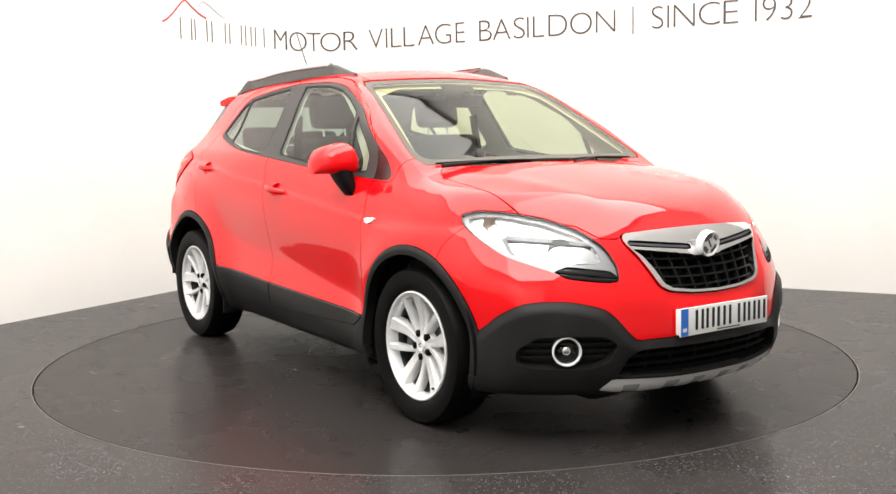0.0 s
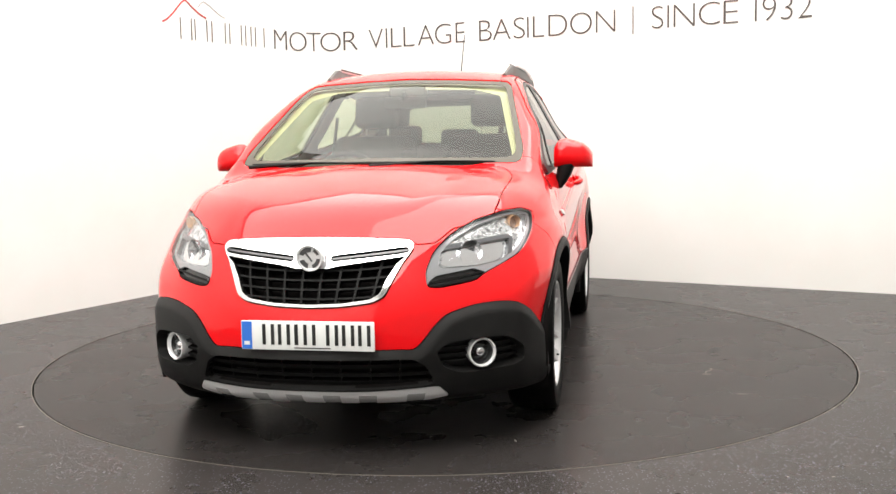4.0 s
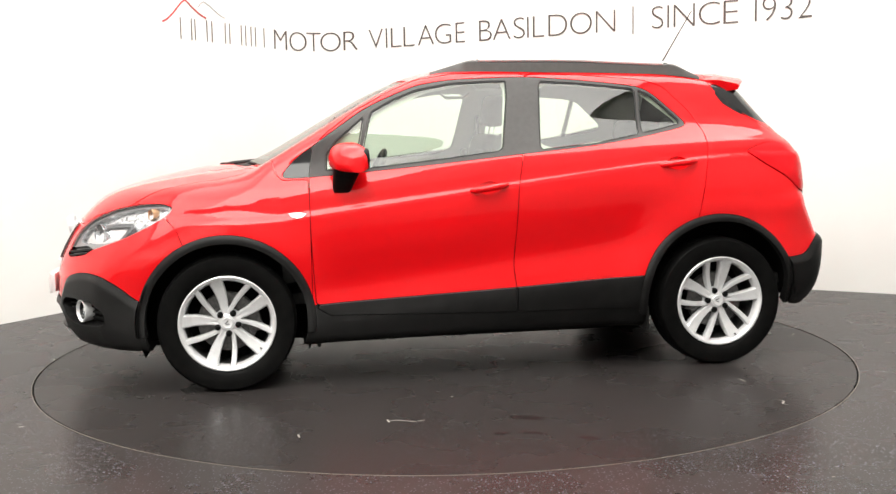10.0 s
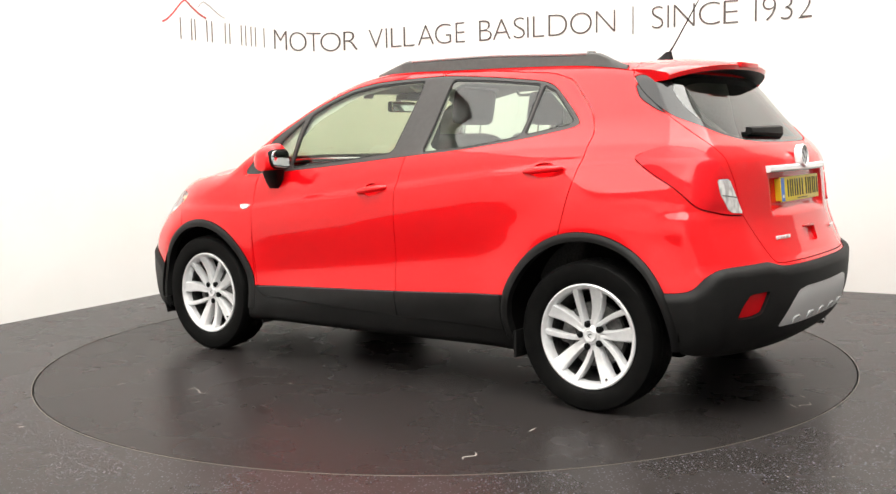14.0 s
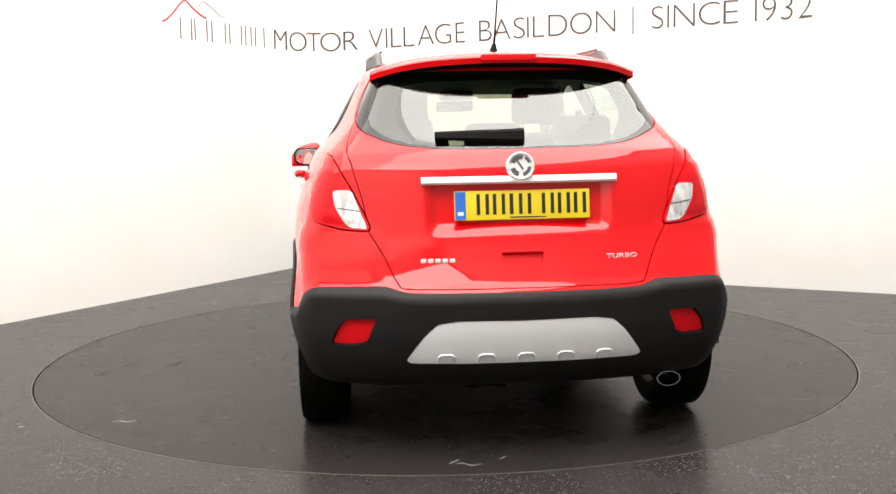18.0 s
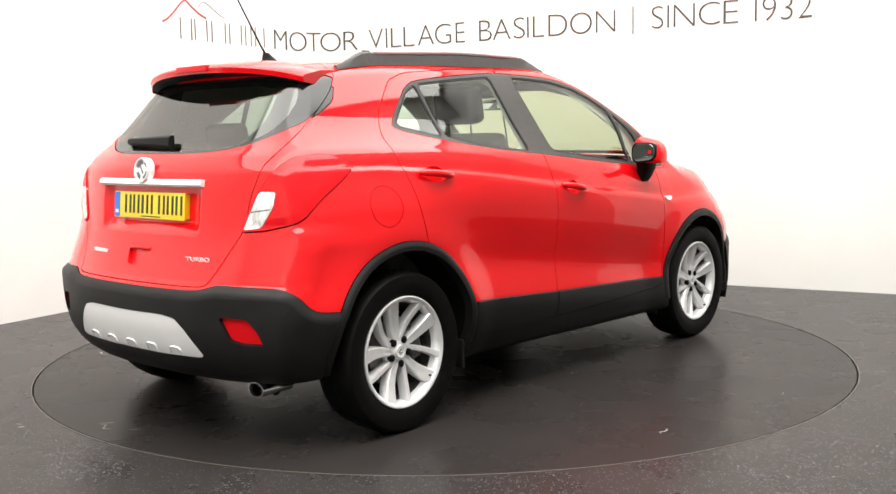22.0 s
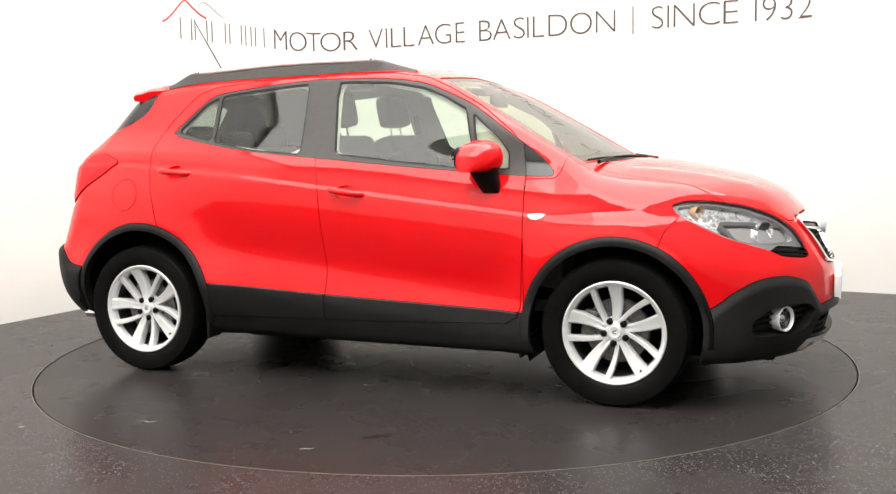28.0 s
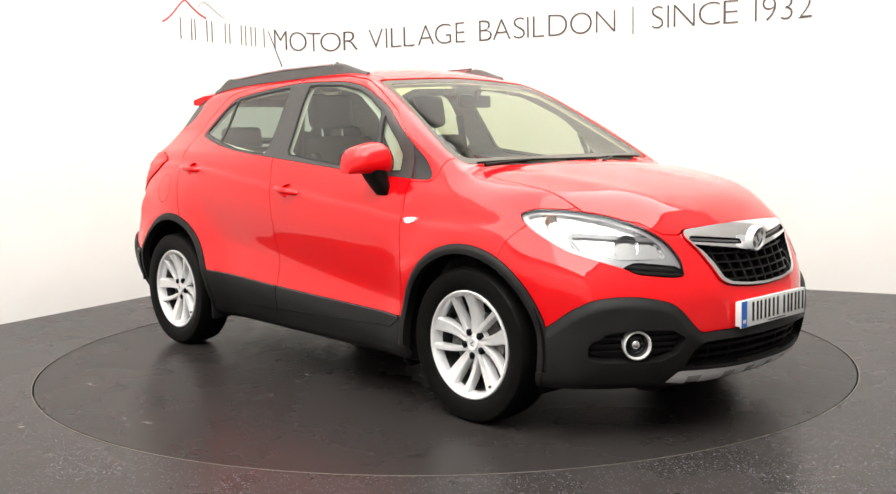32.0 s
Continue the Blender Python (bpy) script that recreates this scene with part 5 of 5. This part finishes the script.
for y0, n_ in ((0.375, 5),):                                  # model name as plain bars
    for k in range(n_):
        bm = bmesh.new()
        box(bm, rear_x(y0 - 0.027 * k, 0.765) - 0.002, y0 - 0.027 * k, 0.765, 0.008, 0.020, 0.015, 0.002)
        part("name_bar", bm, BADGE, tailgate)
text = bpy.data.curves.new("engine_badge", "FONT")
text.body, text.size, text.extrude, text.align_x = "TURBO", 0.026, 0.002, "CENTER"
word = new("engine_badge", text)
deps = bpy.context.evaluated_depsgraph_get()
me = bpy.data.meshes.new_from_object(word.evaluated_get(deps))
bpy.data.objects.remove(word)
me.materials.clear()
me.materials.append(BADGE)
part("engine_badge", me, BADGE, tailgate, "small chrome lettering", at=Matrix.Translation((rear_x(-0.385, 0.766) - 0.003, -0.385, 0.757)) @ pose(0, 0, 0, 90 + 16, 0, -80) @ Matrix.Diagonal((1.5, 1, 1, 1)))
bm = bmesh.new()                                              # rear wiper
rows = []
for i in range(9):                                            # a broad arm cover that narrows to the blade's tip
    f = i / 8
    y = -0.035 + 0.345 * f
    h = 0.030 - 0.014 * f
    zc = 1.226 + 0.006 * f
    xb = rear_x(y, zc)
    rows.append([bm.verts.new((xb - dx, y, zc + dz)) for dx, dz in ((0.002, -h), (0.022, -h), (0.034, -h * 0.4), (0.030, h * 0.7), (0.016, h), (0.002, h))])
for a, b in zip(rows, rows[1:]):
    for k in range(6):
        bm.faces.new((a[k], a[(k + 1) % 6], b[(k + 1) % 6], b[k]))
bm.faces.new(rows[0])
bm.faces.new(rows[-1])
part("rear_wiper", bm, BLACK, tailgate)
for y in (0.0, 0.15, 0.30, -0.15, -0.30):                     # notches of the rear skid plate
    bm = bmesh.new()
    tube(bm, [(rear_x(y + dy, dz) - 0.018, y + dy, dz) for dy, dz in ((-0.030, 0.390), (-0.029, 0.408), (-0.022, 0.415), (0.0, 0.417), (0.022, 0.415), (0.029, 0.408), (0.030, 0.390))], 0.0045, 8)
    part("skid_notch", bm, BADGE, car, at=AT)
bm = bmesh.new()                                              # exhaust
lathe(bm, [(0.046, 0.14), (0.050, 0.0), (0.049, -0.014), (0.044, -0.014), (0.041, 0.0), (0.040, 0.13)], 28, "x")
bmesh.ops.transform(bm, matrix=Matrix.Diagonal((1, 1, 0.62, 1)), verts=bm.verts)
exhaust = part("exhaust_tip", bm, CHROME, car, "oval chrome exhaust tip", at=AT @ pose(-1.845, -0.60, 0.255, 0, 0, 0))
bm = bmesh.new()
rings = lathe(bm, [(0.041, 0.08), (0.01, 0.08)], 20, "x")
part("exhaust_bore", bm, VOID, exhaust)
bm = bmesh.new()
tube(bm, [(-1.75, -0.60, 0.255), (-1.4, -0.5, 0.26), (-1.2, -0.3, 0.24)], 0.024, 12)
part("exhaust_pipe", bm, BLACK, car, at=AT)
# unseen underfloor boxes, added to block wall reflections on the floor below
for px, py, pz, lx, ly, lz, nm in ((0.0, 0.36, 0.212, 1.62, 0.46, 0.09, "floor_pan"), (0.0, -0.36, 0.212, 1.62, 0.46, 0.09, "floor_pan"), (0.02, 0.0, 0.235, 1.66, 0.20, 0.09, "tunnel_shield"),
                                   (1.45, 0.0, 0.225, 1.0, 0.92, 0.12, "engine_undertray"), (-1.27, 0.0, 0.235, 0.12, 1.20, 0.09, "rear_axle_beam"), (-0.86, 0.0, 0.245, 0.24, 1.05, 0.11, "fuel_tank")):
    bm = bmesh.new()
    box(bm, px, py, pz, lx, ly, lz, 0.025)
    part(nm, bm, BLACK, car, at=AT)
bm = bmesh.new()
box(bm, -1.45, 0.0, 0.30, 0.40, 0.60, 0.10, 0.03)
part("silencer", bm, BLACK, car, at=AT)
for y0, dy in ((-0.62, 0.64), (0.02, 0.55)):                  # front wipers
    bm = bmesh.new()
    rowp = []
    for i in range(9):
        y = y0 + dy * i / 8
        z = 1.108 + 0.006 * math.sin(math.pi * i / 8)
        lo_, hi_ = 0.5, 1.6
        for _ in range(22):
            md = (lo_ + hi_) / 2
            if body_field(np.array([[md, y, z]]))[0] < 0:
                lo_ = md
            else:
                hi_ = md
        rowp.append((lo_ + 0.012, y, z + 0.003))
    tube(bm, rowp, 0.0045, 8)
    tube(bm, [(rowp[0][0] + 0.05, rowp[0][1], 1.10), rowp[4]], [0.010, 0.005], 8)
    part("front_wiper", bm, BLACK, car, at=AT)

# head lamp insides
for s in (1, -1):
    for fx, fy, fz, r, mt in ((1.90, 0.575, 0.775, 0.05, REFLECTOR), (1.63, 0.715, 0.875, 0.026, AMBER)):
        bm = bmesh.new()
        rings = lathe(bm, [(r, 0.03), (r * 0.97, 0.0), (r * 0.7, -0.028), (r * 0.3, -0.038), (r * 0.28, -0.01), (r * 0.12, -0.004)], 28, "x")
        bm.faces.new(rings[-1])
        part("lamp_bowl", bm, mt, car, at=AT @ pose(fx - 0.02, s * (fy - 0.012), fz, 0, 0, s * 38))

# ---------------------------------------------------------------- inside the car
def cushion(bm, m, sx, sy, sz, bevel):
    box(bm, 0, 0, 0, sx, sy, sz, bevel, 3, m)


def seat(x, y, width, base=0.0):
    bm = bmesh.new()
    cushion(bm, pose(x + 0.05, y, 0.62 + base, 0, -6, 0), 0.50, width, 0.17, 0.05)
    ob = part("front_seat", bm, FABRIC, car, "charcoal fabric front seat with a headrest", at=AT)
    bm = bmesh.new()
    cushion(bm, pose(x - 0.26, y, 0.93 + base, 0, -17, 0), 0.15, width, 0.64, 0.06)
    for q in (1, -1):
        cushion(bm, pose(x - 0.22, y + q * (width / 2 - 0.03), 0.90 + base, 0, -17, 0), 0.17, 0.08, 0.50, 0.035)
    part("backrest", bm, FABRIC, ob)
    bm = bmesh.new()
    cushion(bm, pose(x - 0.375, y, 1.385 + base, 0, -10, 0), 0.11, 0.27, 0.19, 0.045)
    head = part("headrest", bm, FABRIC, ob)
    for q in (1, -1):
        bm = bmesh.new()
        tube(bm, [(x - 0.35, y + q * 0.07, 1.20 + base), (x - 0.37, y + q * 0.07, 1.33 + base)], 0.006, 8)
        part("post", bm, CHROME, head)


seat(0.05, 0.36, 0.50)
seat(0.05, -0.36, 0.50)
bm = bmesh.new()
box(bm, -0.80, 0, 0.62, 0.48, 1.25, 0.18, 0.05)
bench = part("rear_seat", bm, FABRIC, car, "charcoal fabric rear bench with headrests", at=AT)
bm = bmesh.new()
cushion(bm, pose(-1.10, 0, 0.90, 0, -18, 0), 0.15, 1.22, 0.58, 0.05)
part("backrest", bm, FABRIC, bench)
for y in (0.40, 0.0, -0.40):
    bm = bmesh.new()
    cushion(bm, pose(-1.20, y, 1.24 - (0.03 if y == 0 else 0), 0, -8, 0), 0.10, 0.26, 0.15, 0.045)
    part("headrest", bm, FABRIC, bench)
bm = bmesh.new()
box(bm, -1.50, 0, 1.12, 0.50, 1.15, 0.02, 0.006)
part("parcel_shelf", bm, DASH, car, at=AT)
bm = bmesh.new()
rows = []
for i in range(17):
    y = -0.70 + 1.40 * i / 16
    hood = 0.045 * math.exp(-((y + 0.36) / 0.16) ** 2) + 0.02 * math.exp(-(y / 0.16) ** 2)
    rows.append([bm.verts.new(p) for p in ((1.12 - 0.22 * y * y, y, 1.05), (0.95, y, 1.065), (0.72, y, 1.07 + hood), (0.58, y, 1.055 + hood), (0.54, y, 1.0), (0.56, y, 0.78), (0.66, y, 0.55), (1.0, y, 0.5))])
for a, b in zip(rows, rows[1:]):
    for k in range(8):
        bm.faces.new((a[k], a[(k + 1) % 8], b[(k + 1) % 8], b[k]))
bm.faces.new(rows[0])
bm.faces.new(rows[-1])
part("dashboard", bm, DASH, car, "dark grey moulded dashboard", at=AT)
wheel_m = Matrix.Translation((0.44, -0.36, 0.99)) @ Matrix.Rotation(radians(-26), 4, "Y")
bm = bmesh.new()
rings = []
for i in range(48):
    a = 2 * math.pi * i / 48
    rings.append([bm.verts.new((0.016 * math.sin(2 * math.pi * k / 10), (0.18 + 0.016 * math.cos(2 * math.pi * k / 10)) * math.cos(a), (0.18 + 0.016 * math.cos(2 * math.pi * k / 10)) * math.sin(a))) for k in range(10)])
for i in range(48):
    a, b = rings[i], rings[(i + 1) % 48]
    for k in range(10):
        bm.faces.new((a[k], a[(k + 1) % 10], b[(k + 1) % 10], b[k]))
sw = part("steering_wheel", bm, BLACK, car, "black steering wheel", at=AT @ wheel_m)
bm = bmesh.new()
box(bm, 0.02, 0, 0, 0.05, 0.15, 0.13, 0.03)
box(bm, 0.02, 0.11, 0.01, 0.02, 0.12, 0.035, 0.008)
box(bm, 0.02, -0.11, 0.01, 0.02, 0.12, 0.035, 0.008)
box(bm, 0.02, 0, -0.11, 0.02, 0.05, 0.12, 0.008)
part("spokes", bm, DASH, sw)
bm = bmesh.new()
box(bm, 0.47, 0.0, 1.415, 0.03, 0.23, 0.065, 0.014)
inside_mirror = part("rear_view_mirror", bm, BLACK, car, "dark inside mirror", at=AT)
bm = bmesh.new()
tube(bm, [(0.48, 0, 1.43), (0.50, 0, 1.47)], 0.012, 8)
part("stem", bm, BLACK, inside_mirror)
bm = bmesh.new()
box(bm, 0.452, 0.0, 1.415, 0.006, 0.215, 0.052, 0.002)
part("mirror_glass", bm, MIRROR, inside_mirror)
bm = bmesh.new()
box(bm, 0.385, 0, 1.475, 0.09, 0.20, 0.05, 0.016)
part("sensor_box", bm, DASH, car, at=AT)
for y in (0.36, -0.36):
    bm = bmesh.new()
    cushion(bm, pose(0.20, y, 1.505, 0, 10, 0), 0.15, 0.36, 0.016, 0.006)
    part("sun_visor", bm, LINING, car, at=AT)
bm = bmesh.new()
box(bm, 0, 0, 0, 0.004, 0.075, 0.035, m=pose(0.372, 0.40, 1.468, 0, -38, 0))
part("paper_sticker", bm, PALE_INK, car, "small white sticker in the windscreen", at=AT)
bm = bmesh.new()
box(bm, -0.35, 0, 0.42, 3.0, 1.35, 0.06, 0.01)
part("cabin_floor", bm, DASH, car, at=AT)
bm = bmesh.new()
box(bm, 0.25, 0, 0.66, 0.70, 0.22, 0.26, 0.03)
part("centre_console", bm, DASH, car, at=AT)
for s in (1, -1):                                             # seat belts and grab handles
    bm = bmesh.new()
    tube(bm, [(-0.27, s * 0.60, 1.36), (-0.25, s * 0.64, 1.05), (-0.22, s * 0.66, 0.75)], 0.022, 8, 0.12)
    part("seat_belt", bm, BLACK, car, at=AT)
    bm = bmesh.new()
    tube(bm, [(-0.02, s * 0.52, 1.50), (-0.05, s * 0.50, 1.475), (-0.17, s * 0.50, 1.475), (-0.20, s * 0.52, 1.50)], 0.009, 8)
    part("grab_handle", bm, LINING, car, at=AT)

# ---------------------------------------------------------------- lettering on the wall
def on_wall(me, s0, z0, lift=0.004):
    """Bends a flat mesh (x along the wall, y up, z out) onto the wall."""
    for v in me.vertices:
        q, n = wall_point(s0 + v.co.x)
        d = lift + v.co.z
        v.co = (q.x + n.x * d, q.y + n.y * d, z0 + v.co.y)
    me.update()


sign = tagged(new("wall_sign"), "thin dark raised lettering and roof-line logo on the white wall", "sign")
BASE_Z, TALL = 2.082, 0.178


def word_mesh(body, size):
    c = bpy.data.curves.new("word", "FONT")
    c.body, c.size, c.extrude, c.resolution_u = body, size, 0.002, 6
    c.offset = -0.006
    ob = new("word", c)
    me = bpy.data.meshes.new_from_object(ob.evaluated_get(bpy.context.evaluated_depsgraph_get()))
    bpy.data.objects.remove(ob)
    return me


def letter(ch, s0, s1):
    """One letter, from s0 to s1 along the wall, its strokes thinned."""
    me = word_mesh(ch, 0.27)
    xs = [v.co.x for v in me.vertices]
    ys = [v.co.y for v in me.vertices]
    bm = bmesh.new()
    bm.from_mesh(me)
    bmesh.ops.subdivide_edges(bm, edges=[e for e in bm.edges if e.calc_length() > 0.03], cuts=3)
    bm.to_mesh(me)
    bm.free()
    kx, ky = (s1 - s0) / max(max(xs) - min(xs), 1e-6), TALL / max(max(ys) - min(ys), 1e-6)
    if ch in "I|1":
        kx = 1.0
    for v in me.vertices:
        v.co.x = (v.co.x - min(xs)) * kx
        v.co.y = (v.co.y - min(ys)) * ky * (1.28 if ch == "|" else 1)
    on_wall(me, s0, BASE_Z - (0.035 if ch == "|" else 0))
    me.materials.clear()
    me.materials.append(LETTER)
    ob = part("letter", me, LETTER, sign)


def stroke(name, pts, mat, width=0.012):
    bm = bmesh.new()
    tube(bm, [(x, y, 0.001) for x, y in pts], width / 2, 6, 0.3)
    me = bpy.data.meshes.new(name)
    bm.to_mesh(me)
    bm.free()
    me.materials.append(mat)
    on_wall(me, 0.0, BASE_Z)
    part(name, me, mat, sign)


# letters with their run along the wall, metres from the middle of the corner
LINE = "MOTOR" "VILLAGE" "BASILDON" "|" "SINCE" "1932"
RUNS = [-0.504, -0.317, -0.276, -0.08, -0.08, 0.059, 0.054, 0.259, 0.291, 0.457, 0.582, 0.743, 0.775, 0.801, 0.832, 0.946, 0.971, 1.089, 1.126, 1.297, 1.309, 1.477, 1.525, 1.619,
        1.764, 1.89, 1.901, 2.075, 2.103, 2.213, 2.235, 2.263, 2.29, 2.398, 2.436, 2.61, 2.637, 2.833, 2.869, 3.04, 3.189, 3.204, 3.35, 3.45, 3.483, 3.502, 3.535, 3.708, 3.74, 3.909, 3.936, 4.052,
        4.179, 4.197, 4.236, 4.339, 4.373, 4.462, 4.504, 4.604]
for i, ch in enumerate(LINE):
    letter(ch, RUNS[2 * i], RUNS[2 * i + 1])
# the family name before it stands as plain bars
for a, b in ((-1.73, -1.582), (-1.56, -1.395), (-1.353, -1.164), (-1.127, -0.953), (-0.915, -0.821), (-0.781, -0.64)):
    for s in (a + 0.01, b - 0.01):
        stroke("name_bar", [(s, 0.0), (s, TALL)], LETTER, 0.011)
stroke("logo_line", [(-1.925, 0.125), (-1.87, 0.150), (-1.80, 0.205), (-1.70, 0.300), (-1.665, 0.322), (-1.640, 0.318), (-1.57, 0.27), (-1.49, 0.225), (-1.41, 0.196)], LOGO_RED, 0.014)
stroke("logo_line", [(-1.51, 0.278), (-1.455, 0.325), (-1.43, 0.332), (-1.36, 0.305), (-1.25, 0.245), (-1.172, 0.218)], LOGO_GREY, 0.008)

# ---------------------------------------------------------------- scuffs on the turntable and the floor
def mark(name, x, y, length, turn, mat, parent, width=0.010, wave=0.0, z=0.0012):
    bm = bmesh.new()
    n = 9
    edge = []
    for i in range(n):
        f = i / (n - 1)
        w = width * (0.35 + 0.65 * math.sin(math.pi * f)) * (0.75 + 0.5 * random.random())
        c = wave * math.sin(f * 7.0) + 0.2 * width * (random.random() - 0.5)
        edge.append((bm.verts.new(((f - 0.5) * length, c - w / 2, 0)), bm.verts.new(((f - 0.5) * length, c + w / 2, 0.0006))))
    for a, b in zip(edge, edge[1:]):
        bm.faces.new((a[0], b[0], b[1], a[1]))
    return part(name, bm, mat, parent, smooth=False, at=pose(x, y, z, 0, 0, turn))


for x, y, d, a, w, wave in ((0.41, 1.465, 0.155, 170, 0.006, 0.012), (-2.12, 0.11, 0.10, -98, 0.010, 0.015), (-1.30, 1.55, 0.10, -88, 0.012, 0.014), (-0.71, -1.825, 0.095, 17, 0.007, 0.010), (-2.08, 0.16, 0.06, -41, 0.008, 0.0),
                            (-2.06, -0.03, 0.05, -41, 0.007, 0.0), (-0.07, -0.935, 0.018, 30, 0.012, 0.0), (0.49, 1.45, 0.05, 96, 0.012, 0.0), (0.88, 1.59, 0.05, 97, 0.008, 0.0), (-1.31, 1.12, 0.07, 95, 0.010, 0.0),
                            (0.15, 1.10, 0.016, -159, 0.010, 0.0), (0.17, -1.96, 0.06, 31, 0.006, 0.006), (1.75, 0.62, 0.03, 20, 0.006, 0.0)):
    mark("pale_scuff", x, y, d, a, SCUFF_PALE, turntable, w, wave)
for x, y, d, a, w in ((-0.11, 1.53, 0.15, 155, 0.05), (0.05, 1.74, 0.065, 156, 0.035), (-0.08, 1.76, 0.085, 155, 0.03), (-0.28, 1.88, 0.085, 156, 0.035), (0.36, -1.72, 0.11, 43, 0.05), (1.39, -1.44, 0.067, 43, 0.03),
                      (-0.35, -1.69, 0.49, 170, 0.004), (-0.59, -1.72, 0.142, -88, 0.004)):
    mark("dark_scuff", x, y, d, a, SCUFF_DARK, turntable, w)
for x, y, d, w in ((-1.86, -1.49, 0.03, 0.010), (1.37, -2.34, 0.014, 0.010), (1.21, -2.33, 0.010, 0.006), (2.53, 0.34, 0.03, 0.012), (2.56, -0.07, 0.05, 0.008), (-2.61, 0.52, 0.03, 0.012)):
    tagged(mark("floor_scuff", x, y, d, 10, SCUFF_PALE, None, w), "pale chip on the dark vinyl floor", "scuff", "floor scuffs")


def motions():
    rows = [(t, pose(0, 0, 0, 0, 0, a)) for t, a in TURN]
    walk(car, rows)
    walk(turntable, rows)


motions()
